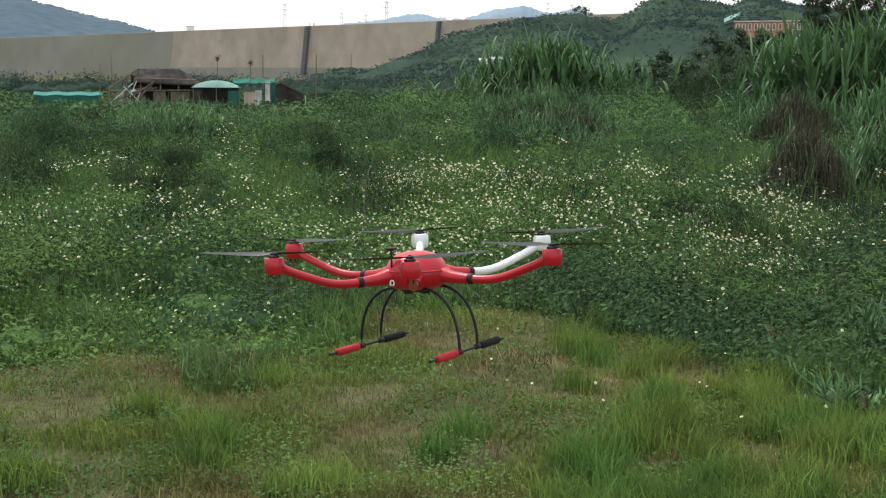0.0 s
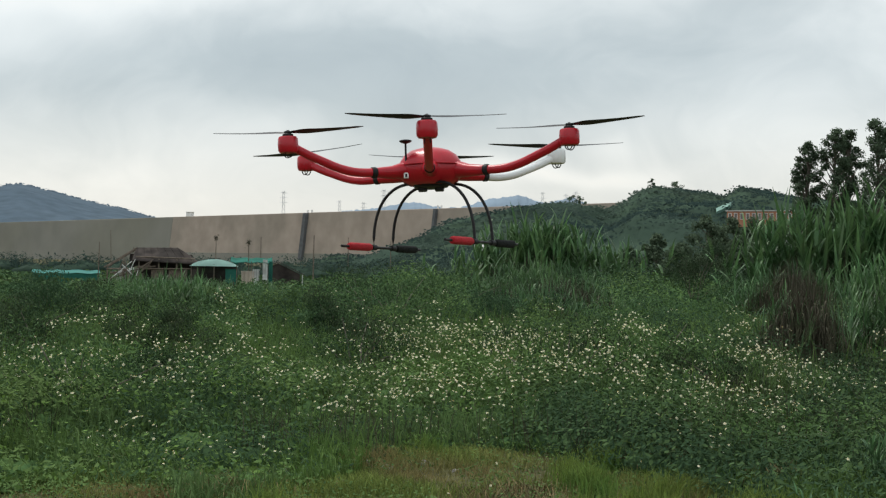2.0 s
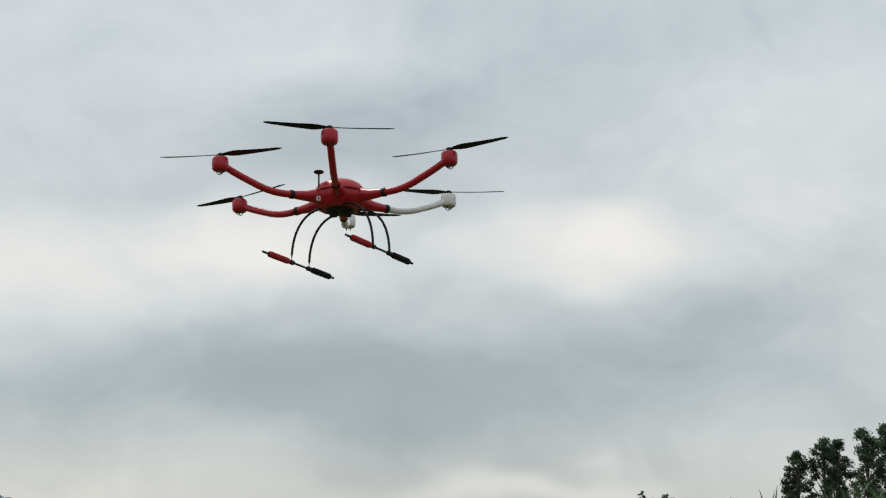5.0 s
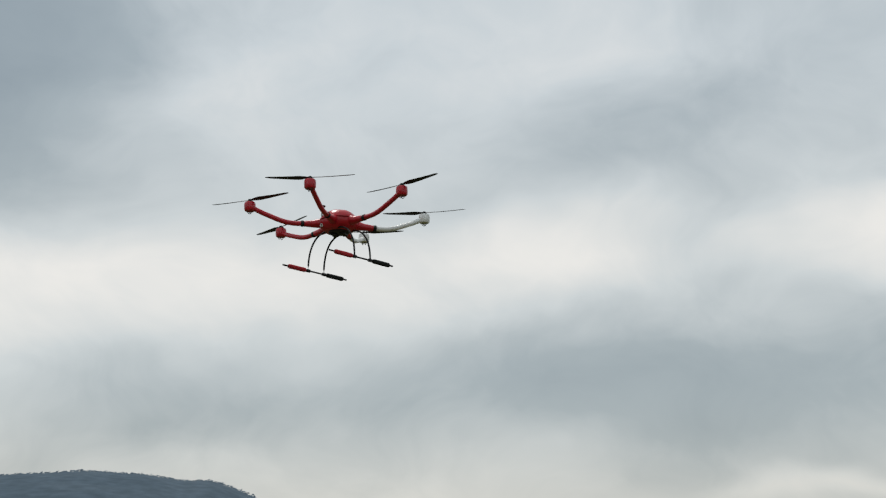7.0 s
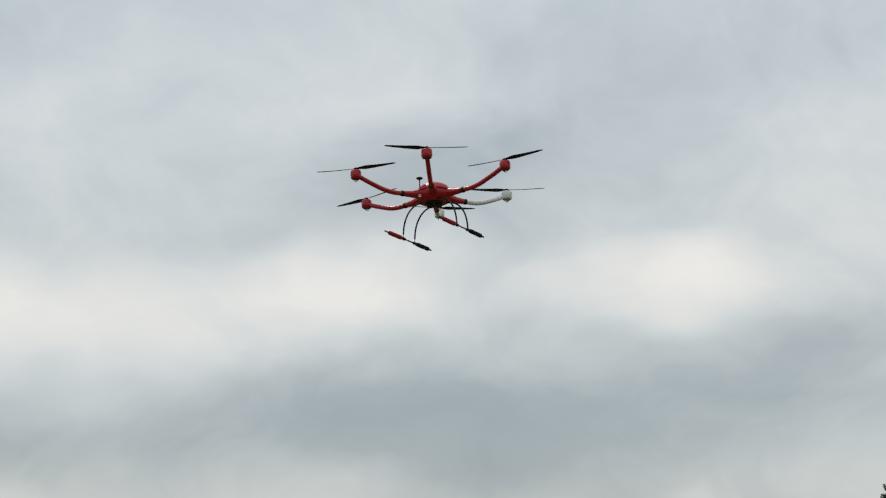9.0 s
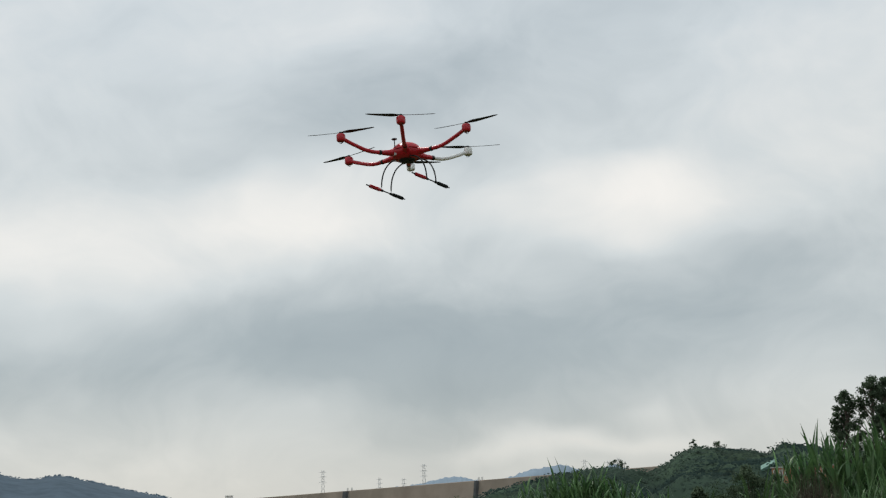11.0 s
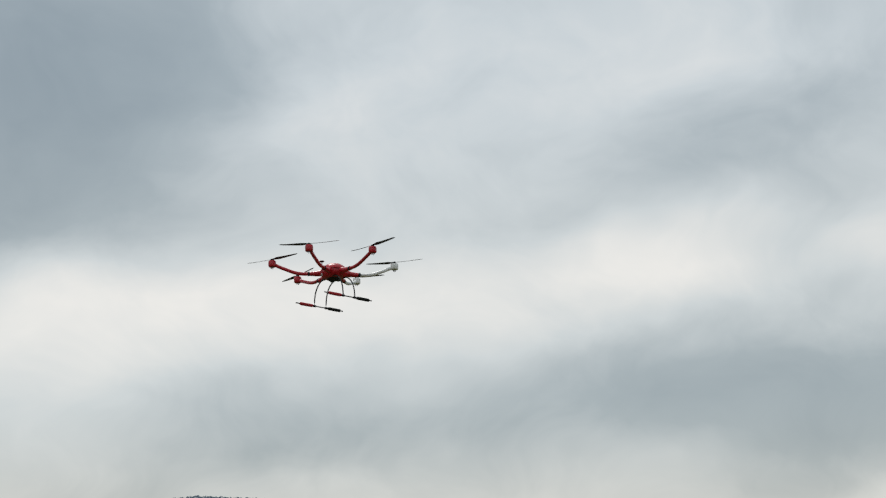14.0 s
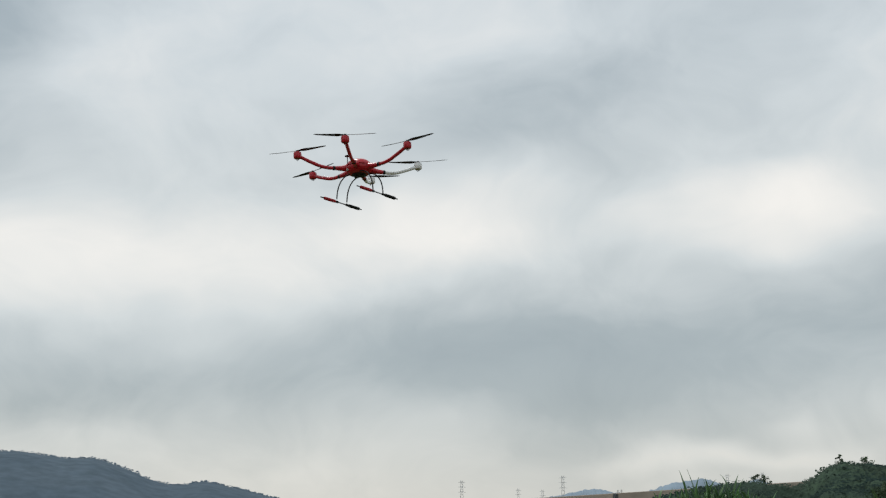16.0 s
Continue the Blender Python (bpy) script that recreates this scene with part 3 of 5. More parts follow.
        for flip in (0, 180):
            rot = turn @ pose(0, 0, 0, 0, 0, flip)
            bm = bmesh.new()
            last = None
            for s in range(13):
                u = s / 12
                x = 0.006 + 0.184 * u
                chord = 0.010 + 0.017 * min(1.0, u / 0.2) - 0.013 * max(0.0, u - 0.25) / 0.75 if u < 0.97 else 0.007
                pitch = radians(15 * (1 - u) + 6) * (1 if k % 2 else -1)
                lead, thick = 0.42 * chord, 0.0018 * (1 - 0.6 * u)
                ring = []
                for cx_, cz_ in ((lead, 0), (0.1 * chord, thick), (-0.58 * chord, 0), (0.1 * chord, -thick)):
                    y, z = cx_ * math.cos(pitch) - cz_ * math.sin(pitch), cx_ * math.sin(pitch) + cz_ * math.cos(pitch)
                    ring.append(bm.verts.new(rot @ Vector((x, y, z + 0.006 * u * u))))
                if last:
                    for q in range(4):
                        bm.faces.new((last[q], last[(q + 1) % 4], ring[(q + 1) % 4], ring[q]))
                else:
                    bm.faces.new(ring)
                last = ring
            bm.faces.new(last[::-1])
            part("blade", bm, carbon, propeller)

    # landing gear: two skids, each on two bowed legs
    fore = Vector((math.sin(radians(30)), math.cos(radians(30)), 0))
    across = Vector((fore.y, -fore.x, 0))
    for s in (-1, 1):
        gear_mid = across * (0.152 * s) + Vector((0, 0, -0.200))
        rod = part("skid_rod", tube(bmesh.new(), [gear_mid - fore * 0.195, gear_mid - fore * 0.194, gear_mid + fore * 0.185], 0.0036, 10), carbon, drone, "thin carbon skid rod")
        for e, m_, lab in ((-1, red_foam, "red foam skid sleeve"), (1, black_foam, "black foam skid sleeve")):
            c = gear_mid + fore * (0.113 * e)
            pts = [c + fore * x for x in (-0.051, -0.049, -0.043, 0.043, 0.049, 0.051)]
            part("foam_sleeve", tube(bmesh.new(), pts, [0.005, 0.0085, 0.0102, 0.0102, 0.0085, 0.005], 14), m_, rod, lab)
        for e in (-0.047, 0.047):
            top = across * (0.036 * s) + fore * e * 0.85 + Vector((0, 0, -0.040))
            foot = gear_mid + fore * e
            pts = []
            for q in range(15):
                t = q / 14 * math.pi / 2
                pts.append(Vector((top.x + (foot.x - top.x) * math.sin(t) ** 0.9, top.y + (foot.y - top.y) * math.sin(t) ** 0.9, foot.z + (top.z - foot.z) * math.cos(t) ** 0.85)))
            leg = part("leg", tube(bmesh.new(), pts, 0.0040, 10), carbon, drone, "bowed black carbon leg")
            part("leg_joint", tube(bmesh.new(), [foot - fore * 0.010, foot - fore * 0.009, foot + fore * 0.009, foot + fore * 0.010], [0.004, 0.0075, 0.0075, 0.004], 10), black_plastic, leg)

    # satellite antenna on its mast, at the shell's side
    at = Vector((-0.062, -0.052, 0))
    mast = part("mast", tube(bmesh.new(), [at + Vector((0, 0, z)) for z in (-0.030, -0.029, 0.062)], 0.0028, 10), carbon, drone, "thin black antenna mast")
    bm = bmesh.new()
    turned(bm, [(0.004, 0.061), (0.013, 0.064), (0.0165, 0.067), (0.0155, 0.0695), (0.008, 0.071)], centre=at, sides=20)
    part("antenna", bm, black_plastic, mast, "round dark antenna puck")
    bm = bmesh.new()
    box(bm, (-0.0065, -0.003, -0.0075), (0.0065, 0.003, 0.0075), 0.001, Matrix.Translation(at + Vector((0, -0.006, -0.022))))
    tag = part("tag", bm, sticker, drone, "small white square tag")
    bm = bmesh.new()
    box(bm, (-0.0025, -0.0008, -0.004), (0.0025, 0.0008, 0.004), 0, Matrix.Translation(at + Vector((0, -0.0094, -0.022))))
    part("print", bm, black_plastic, tag)


build_drone()


# ---- plants: grass, flowering weeds, shrubs ----
def blades(name, x, y, z, length, width, rng, mat, lean=0.6):
    """Curved tapering grass blades."""
    n = len(x)
    a = rng.uniform(0, 2 * np.pi, n)
    bend = rng.uniform(0.1, lean, n)
    d = np.stack([np.cos(a), np.sin(a), np.zeros(n)], -1)
    s = np.stack([-np.sin(a), np.cos(a), np.zeros(n)], -1)
    f = rng.uniform(0, 2 * np.pi, n)
    s = s * np.cos(f * 0.3)[:, None] + d * np.sin(f * 0.3)[:, None]
    root = np.stack([x, y, z], -1)
    L, W = length[:, None], width[:, None]
    up = np.array([0, 0, 1.0])
    mid = root + L * (0.55 * up + d * bend[:, None] * 0.25)
    tip = root + L * ((1 - 0.35 * bend[:, None] ** 2) * up + d * bend[:, None] * 0.8)
    v = np.stack([root - s * W, root + s * W, mid - s * W * 0.8, mid + s * W * 0.8, tip], 1).reshape(-1, 3)
    k = np.arange(n)[:, None] * 5
    t = np.concatenate([k + np.array([0, 1, 3]), k + np.array([0, 3, 2]), k + np.array([2, 3, 4])], 1).reshape(-1, 3)
    return mesh_from(name, v, t, mat)


def scatter(rng, n, d0, d1, wide=27.0, even=0.0, mid=0.0):
    """Places in a wedge of the field; even=0 thins them with distance, 1 spreads them evenly."""
    u = rng.uniform(0, 1, n)
    d = d0 * (d1 / d0) ** u if not even else np.sqrt(d0 ** 2 + u * (d1 ** 2 - d0 ** 2))
    a = np.radians(mid + rng.uniform(-wide, wide, n))
    return np.sin(a) * d, np.cos(a) * d


def weed_edge(x, y):
    """Distance at which the mown strip ends and the weeds begin."""
    a = np.degrees(np.arctan2(x, y))
    return 19.0 + 1.3 * np.sin(a * 0.35 + 0.8) + 0.9 * fields(x, y, 5, 4) - 3.4 * np.clip((a - 10.5) / 6, 0, 1.3) - 2.9 * np.clip((-a - 3) / 6, 0, 1)


rng = np.random.RandomState(11)
# mown strip: short grass with bare patches
x, y = scatter(rng, 165000, 9.5, 23)
d = np.hypot(x, y)
bare = fields(x, y, 4.5, 12) + 0.5 * fields(x, y, 1.6, 13)
a = np.degrees(np.arctan2(x, y))
bare += np.where((a < 4) & (d > 14), -0.08, 0.0) + np.where((a < -7) & (d < 13), 0.4, 0.0) + np.where((a < -13.5) & (d < 12.8), 0.7, 0.0) - np.where(a > 8, 0.5, 0.0)
keep = (d < weed_edge(x, y) + 1.5) & (rng.uniform(-0.2, 1.2, len(x)) > bare * 0.65)
x, y, bare = x[keep], y[keep], bare[keep]
tall = np.clip(0.088 - 0.05 * bare + 0.055 * fields(x, y, 2.5, 15), 0.03, 0.22)
length = tall * rng.uniform(0.6, 1.7, len(x))
tagged(new("short_grass", blades("short_grass", x, y, ground_height(x, y) - 0.01, length, np.full(len(x), 0.0062) * rng.uniform(0.7, 1.4, len(x)), rng, grass_green, 1.1)), "short trampled green and yellowing grass", "grass", kind="stuff")
x, y = scatter(rng, 16000, 10, 22)
keep = (np.hypot(x, y) < weed_edge(x, y) + 0.6) & (fields(x, y, 4.5, 12) + 0.4 * fields(x, y, 1.6, 13) > 0.35)
x, y = x[keep], y[keep]
tagged(new("dry_grass", blades("dry_grass", x, y, ground_height(x, y) - 0.01, rng.uniform(0.06, 0.2, len(x)), np.full(len(x), 0.004), rng, straw, 2.0)), "dry straw-coloured grass on bare soil", "grass", kind="stuff")
# thin short grass round the stand
x, y = rng.uniform(-14, 14, 12000), rng.uniform(-14, 9.5, 12000)
tagged(new("sparse_grass", blades("sparse_grass", x, y, ground_height(x, y) - 0.01, rng.uniform(0.04, 0.14, len(x)), np.full(len(x), 0.006), rng, grass_green, 1.2)), "thin short grass on soil", "grass", kind="stuff")
# longer tufts in the strip
cx0, cy0 = scatter(rng, 420, 10.5, 20)
a0 = np.degrees(np.arctan2(cx0, cy0))
keep = rng.uniform(0, 1, 420) < np.where(a0 > 5, 0.8, 0.06)
cx0, cy0 = cx0[keep], cy0[keep]
k = rng.randint(0, len(cx0), 26000)
x, y = cx0[k] + rng.normal(0, 0.14, len(k)), cy0[k] + rng.normal(0, 0.14, len(k))
tagged(new("grass_tufts", blades("grass_tufts", x, y, ground_height(x, y) - 0.01, rng.uniform(0.15, 0.48, len(k)), np.full(len(k), 0.008), rng, grass_bright, 0.9)), "longer bright green grass tufts", "grass", kind="stuff")
# low broad-leaved creepers in the strip
x, y = scatter(rng, 60000, 9.5, 22)
keep = (fields(x, y, 2.2, 21) > -0.1) & (np.hypot(x, y) < weed_edge(x, y) + 1)
x, y = x[keep], y[keep]
z = ground_height(x, y) + rng.uniform(0.02, 0.16, len(x))
tagged(new("ground_creeper", leaf_cards("ground_creeper", np.stack([x, y, z], -1), 0.045, rng, weed_leaf, loose=0.4)), "low broad-leaved green creepers", "weeds", kind="stuff")

# flowering weeds: leafy clumps of many sizes, with long grass between
def clumps(n, d0, d1, r0, r1, h0, h1, wide=27.0):
    x, y = scatter(rng, n, d0, d1, wide)
    d = np.hypot(x, y)
    k = rng.uniform(0, 1, n) ** 1.6
    grow = 1 + 0.9 * fields(x, y, 8, 30)
    return x, y, d, (r0 + (r1 - r0) * k) * rng.uniform(0.8, 1.2, n), (h0 + (h1 - h0) * k) * np.clip(grow, 0.35, 1.7)


def clump_leaves(x, y, r, h, total):
    """Places on the bumpy skins of the clumps, more on the larger ones; the clump of each, and the way it faces."""
    w = r * (h + 0.35 * r)
    i = np.sort(rng.choice(len(x), total, p=w / w.sum()))
    v = rng.normal(0, 1, (total, 3))
    v /= np.linalg.norm(v, axis=1)[:, None]
    v[:, 2] = np.abs(v[:, 2]) ** 0.8
    t = rng.uniform(0.45, 1.12, total) ** 0.5 + rng.normal(0, 0.06, total)
    p = np.stack([x[i] + v[:, 0] * r[i] * t, y[i] + v[:, 1] * r[i] * t, v[:, 2] * h[i] * t], -1)
    p[:, 2] += ground_height(p[:, 0], p[:, 1])
    return p, i, v * 0.75 + np.array([0, 0, 0.55])


def undergrowth(name, x, y, r, h, which, labels, category):
    """Solid bumpy hearts of the clumps, under their leaves."""
    rows_, cols = 4, 7
    th = np.linspace(0.02, 1.0, rows_) * np.pi / 2
    ph = np.linspace(0, 2 * np.pi, cols, endpoint=False)
    unit = np.array([(np.sin(t) * np.cos(f), np.sin(t) * np.sin(f), np.cos(t)) for t in th for f in ph])
    quads = np.array([(a * cols + b, (a + 1) * cols + b, (a + 1) * cols + (b + 1) % cols, a * cols + (b + 1) % cols) for a in range(rows_ - 1) for b in range(cols)])
    for k, (mat, lab) in enumerate(labels):
        q = np.where(which == k)[0]
        wob = rng.uniform(0.3, 0.55, (len(q), len(unit), 1))
        v = unit[None] * np.stack([r[q], r[q], h[q]], -1)[:, None] * wob
        v[..., 0] += x[q][:, None]
        v[..., 1] += y[q][:, None]
        v[..., 2] += ground_height(x[q], y[q])[:, None] - 0.03
        f = quads[None] + (np.arange(len(q)) * len(unit))[:, None, None]
        tagged(new(name, mesh_from(name, v.reshape(-1, 3), f.reshape(-1, 4), mat, True)), lab, category, kind="stuff")


def foliage(name, p, size, which, labels, category, out):
    for k, (mat, lab) in enumerate(labels):
        q = which == k
        tagged(new(name, leaf_cards(name, p[q], size[q], rng, mat, aspect=0.34, out=out[q], loose=0.4, rise=0.8)), lab, category, kind="stuff")


SHRUBS = (
    ((-9.9, 43), 1.7, 1.7, shrub_leaf, "dark green rounded shrub among flowers", 7200, 0.11, 1),
    ((-3.6, 44), 1.3, 1.65, shrub_leaf, "dark feathery shrub with withered twigs", 5200, 0.11, 2),
    ((-5.7, 28.5), 1.25, 1.15, shrub_leaf, "low dark green shrub among white flowers", 6200, 0.085, 3),
    ((-13.6, 42), 1.8, 1.6, shrub_leaf, "spreading dark shrub among the weeds", 6200, 0.11, 4),
    ((-7.4, 35), 1.2, 1.15, shrub_leaf, "dark leafy shrub between flowering weeds", 5200, 0.10, 8),
    ((-1.4, 49), 1.3, 1.0, dark_leaf, "mid-green shrub behind the flowers", 4200, 0.11, 9),
    ((9.4, 27.5), 1.4, 1.0, shrub_leaf, "low dark shrub in the weeds' shade", 5200, 0.085, 5),
    ((6.4, 29), 1.2, 0.9, shrub_leaf, "low dark shrub under white flowers", 4800, 0.085, 10),
    ((2.6, 55), 1.5, 1.5, dark_leaf, "dark green shrub before the reeds", 4200, 0.12, 11),
    ((17.0, 88), 2.3, 4.3, shrub_leaf, "dark upright shrub beside the reeds", 4600, 0.17, 6),
    ((-17.5, 58), 2.4, 2.1, dark_leaf, "broad green shrub before the sheds", 5200, 0.14, 7),
)

bx, by, bd, br, bh = clumps(2050, 16.5, 70, 0.30, 1.5, 0.28, 1.25)
ex, ey = scatter(rng, 90, 14.8, 20, 5.5, mid=15)
er = rng.uniform(0.3, 0.9, 90)
bx, by, br, bh = np.append(bx, ex), np.append(by, ey), np.append(br, er), np.append(bh, er * 0.9)
bd = np.hypot(bx, by)
keep = bd > weed_edge(bx, by) + br * 0.6
bx, by, bd, br, bh = bx[keep], by[keep], bd[keep], br[keep], bh[keep]
bh = np.minimum(bh * 1.18, 0.6 + 0.022 * bd)
bh *= np.clip(0.45 + (bd - weed_edge(bx, by)) / 7, 0.45, 1)
ba = np.degrees(np.arctan2(bx, by))
bloom = 5.0 * np.exp(-((ba - 0.5) / 5) ** 2 - ((bd - 33) / 10) ** 2) + 4.0 * np.exp(-((ba - 13) / 6) ** 2 - ((bd - 30) / 7) ** 2) + 1.5 * np.exp(-((ba + 13) / 6) ** 2 - ((bd - 30) / 11) ** 2)
kinds = fields(bx, by, 9, 41) * 1.5 + rng.normal(0, 0.3, len(bx)) - 0.16 * bloom + np.where((ba > 5) & (bd < 24), 0.6, 0.0) + np.where((ba > 6.5) & (bd < 60), 0.55, 0.0) + np.where(ba < -4, 0.42, 0.15) + np.clip((bd - 44) / 20, 0, 1) * 0.4
for at_, r_, *rest in SHRUBS:
    clear_of = np.hypot(bx - at_[0], (by - at_[1] + r_) / 1.6) < r_
    bh, bloom = np.where(clear_of, bh * 0.4, bh), np.where(clear_of, bloom * 0.1 - 0.1, bloom)
kinds = np.where(kinds < 0.12, 0, np.where(kinds < 0.6, 1, 2))
p, i, out_ = clump_leaves(bx, by, br, bh, 330000)
foliage("weed_foliage", p, 0.066 + 0.0015 * bd[i], kinds[i], ((weed_leaf, "bright green leafy weeds with white flowers"), (bush_leaf, "mid-green leafy weeds"), (dark_leaf, "dark green leafy weeds")), "weeds", out_)
near = (bd < 31).astype(float)
pe, ie, oute = clump_leaves(bx, by, br * (0.001 + near), bh * (0.001 + near), 42000)
# weeds on the right take a duller leaf colour in place of shade
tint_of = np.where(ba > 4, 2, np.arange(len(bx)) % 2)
for k, mat_, lab_ in ((0, lime_leaf, "broad bright leaves of the weeds at the mown edge"), (1, weed_leaf, "broad green leaves of the weeds at the mown edge"), (2, bush_leaf, "broad leaves of the right-hand weeds, dulled in colour for shade")):
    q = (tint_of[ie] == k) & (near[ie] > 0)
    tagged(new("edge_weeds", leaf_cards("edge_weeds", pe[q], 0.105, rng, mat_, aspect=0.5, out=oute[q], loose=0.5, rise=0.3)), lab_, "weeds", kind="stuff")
undergrowth("weed_undergrowth", bx, by, br, bh, np.where(kinds == 2, 1, 0), ((heart_leaf, "dense green inner growth of the weeds"), (deep_shade, "inner growth of the weeds, painted dark for the shade within")), "weeds")
x, y = scatter(rng, 60000, 15, 70)
d = np.hypot(x, y)
keep = d > weed_edge(x, y)
x, y, d = x[keep], y[keep], d[keep]
z = ground_height(x, y) + rng.uniform(0, 0.15, len(x))
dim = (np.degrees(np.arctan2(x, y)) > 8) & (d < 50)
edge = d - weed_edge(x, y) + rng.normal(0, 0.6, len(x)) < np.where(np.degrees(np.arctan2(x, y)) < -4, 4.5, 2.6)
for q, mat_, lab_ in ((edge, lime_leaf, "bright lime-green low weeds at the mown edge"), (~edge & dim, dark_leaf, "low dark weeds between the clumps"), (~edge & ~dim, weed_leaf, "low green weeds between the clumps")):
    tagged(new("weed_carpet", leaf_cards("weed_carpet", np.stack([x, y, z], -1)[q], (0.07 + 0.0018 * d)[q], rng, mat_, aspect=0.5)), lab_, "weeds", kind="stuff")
x, y = scatter(rng, 125000, 15, 85)
d = np.hypot(x, y)
keep = (d > weed_edge(x, y)) & (fields(x, y, 5, 33) + rng.normal(0, 0.3, len(x)) > np.where((np.degrees(np.arctan2(x, y)) > 8) & (d < 50), 0.35, -0.35))
x, y, d = x[keep], y[keep], d[keep]
tall = 0.30 + 0.5 * np.clip((d - 20) / 10, 0, 1) + 0.25 * fields(x, y, 4, 34)
tagged(new("long_grass", blades("long_grass", x, y, ground_height(x, y), np.clip(tall, 0.12, 1) * rng.uniform(0.6, 1.6, len(x)), 0.006 + 0.00025 * d, rng, grass_deep, 1.3)), "long green grass among the weeds", "grass", kind="stuff")
x, y = scatter(rng, 22000, 19, 70)
d = np.hypot(x, y)
keep = (d > weed_edge(x, y)) & (fields(x, y, 7, 35) + np.where((np.degrees(np.arctan2(x, y)) > 8) & (d < 50), 0.5, 0.0) > 0.1)
x, y, d = x[keep], y[keep], d[keep]
tagged(new("dry_stalks", blades("dry_stalks", x, y, ground_height(x, y), rng.uniform(0.3, 1.1, len(x)), 0.004 + 0.0001 * d, rng, dead_leaf, 0.8)), "brown dry stalks among the weeds", "weeds", kind="stuff")


def flowers(n):
    want = np.where(kinds == 2, 0.4, 1.0) * (0.12 + np.clip(0.2 + 0.9 * fields(bx, by, 6, 40), 0, 2) * 0.5 + np.maximum(bloom, -0.1)) * np.clip((66 - bd) / 25, 0.1, 1) * br * np.where(bd < 21.5, 0.3, 1.0)
    # sprays of a few heads each, on the skins of the clumps
    m = n // 5
    i = rng.choice(len(bx), m, p=want / want.sum())
    v = rng.normal(0, 1, (m, 3))
    v /= np.linalg.norm(v, axis=1)[:, None]
    v[:, 2] = 0.45 + 0.55 * np.abs(v[:, 2])
    c = np.stack([bx[i] + v[:, 0] * br[i] * 0.95, by[i] + v[:, 1] * br[i] * 0.95, v[:, 2] * bh[i] + rng.uniform(0.05, 0.3, m)], -1)
    c[:, 2] += ground_height(c[:, 0], c[:, 1])
    c = c[rng.randint(0, m, n)] + rng.normal(0, 1, (n, 3)) * np.array([0.17, 0.17, 0.09])
    # a few strays in the mown strip
    sx, sy = scatter(rng, 16, 11.5, 19, 10, mid=10)
    c = np.concatenate([c, np.stack([sx, sy, rng.uniform(0.2, 0.4, 16)], -1)])
    n = len(c)
    nrm = rng.normal(0, 0.45, (n, 3)) + np.array([0, -0.4, 0.85])
    nrm /= np.linalg.norm(nrm, axis=1)[:, None]
    u = np.cross(nrm, np.array([1.0, 0, 0]))
    u /= np.linalg.norm(u, axis=1)[:, None]
    w = np.cross(nrm, u)
    R = (rng.uniform(0.018, 0.034, n) * (0.6 + np.hypot(c[:, 0], c[:, 1]) / 54))[:, None]
    vs = [c]
    for k in range(10):
        t = 2 * math.pi * k / 10
        r = R * (1.0 if k % 2 == 0 else 0.52)
        vs.append(c + u * r * math.cos(t) + w * r * math.sin(t) - nrm * 0.004 * (k % 2 == 0))
    V = np.stack(vs, 1).reshape(-1, 3)
    base = np.arange(n)[:, None] * 11
    F = np.concatenate([base + np.array([0, 1 + k, 1 + (k + 1) % 10]) for k in range(10)], 1).reshape(-1, 3)
    tagged(new("flower_heads", mesh_from("flower_heads", V, F, petal)), "small white daisy-like flower heads", "flowers", kind="stuff")
    vs = []
    for k in range(6):
        t = 2 * math.pi * k / 6
        vs.append(c + nrm * 0.004 + (u * math.cos(t) + w * math.sin(t)) * R * 0.3)
    V = np.stack([c + nrm * 0.012] + vs, 1).reshape(-1, 3)
    base = np.arange(n)[:, None] * 7
    F = np.concatenate([base + np.array([0, 1 + k, 1 + (k + 1) % 6]) for k in range(6)], 1).reshape(-1, 3)
    tagged(new("flower_centres", mesh_from("flower_centres", V, F, pollen)), "yellow centres of the white flowers", "flowers", kind="stuff")
    # thin stems under the heads
    foot = c - np.array([0, 0, 1.0]) * rng.uniform(0.1, 0.25, n)[:, None]
    side = np.array([0.004, 0, 0])
    V = np.stack([foot - side, foot + side, c - nrm * 0.003], 1).reshape(-1, 3)
    tagged(new("flower_stems", mesh_from("flower_stems", V, np.arange(3 * n).reshape(-1, 3), grass_deep)), "thin green flower stems", "flowers", kind="stuff")


flowers(6200)

# rough scrub beyond, up to the sheds and the hill
sx, sy, sd, sr, sh = clumps(2000, 54, 260, 0.9, 3.6, 0.6, 2.5)
sh = np.minimum(sh, 0.5 + 0.019 * sd)
sa = np.degrees(np.arctan2(sx, sy))
sh = np.where((sa < -3) & (sd > 85), np.clip(sh, 0.3, 0.85), sh)
sh = np.where((sa < -5) & (sa > -19) & (sd > 60), sh * 0.5, sh) * np.clip(0.5 + (sd - 52) / 40, 0.5, 1)
keep = ~((sa > -19) & (sa < -5.5) & (sd > 140) & (sd < 166))
sx, sy, sd, sr, sh = sx[keep], sy[keep], sd[keep], sr[keep], sh[keep]
kinds2 = 0.55 + np.where(sx > 0, 0.3, 0.0) + fields(sx, sy, 28, 52) * 1.5 + rng.normal(0, 0.25, len(sx))
kinds2 = np.where(kinds2 < -0.15, 0, np.where(kinds2 < 0.5, 1, 2))
p, i, out_ = clump_leaves(sx, sy, sr, sh, 165000)
foliage("scrub", p, 0.09 + 0.0024 * sd[i], kinds2[i], ((weed_leaf, "pale green scrub across the field"), (bush_leaf, "green scrub across the field"), (dark_leaf, "dark green scrub across the field")), "scrub", out_)
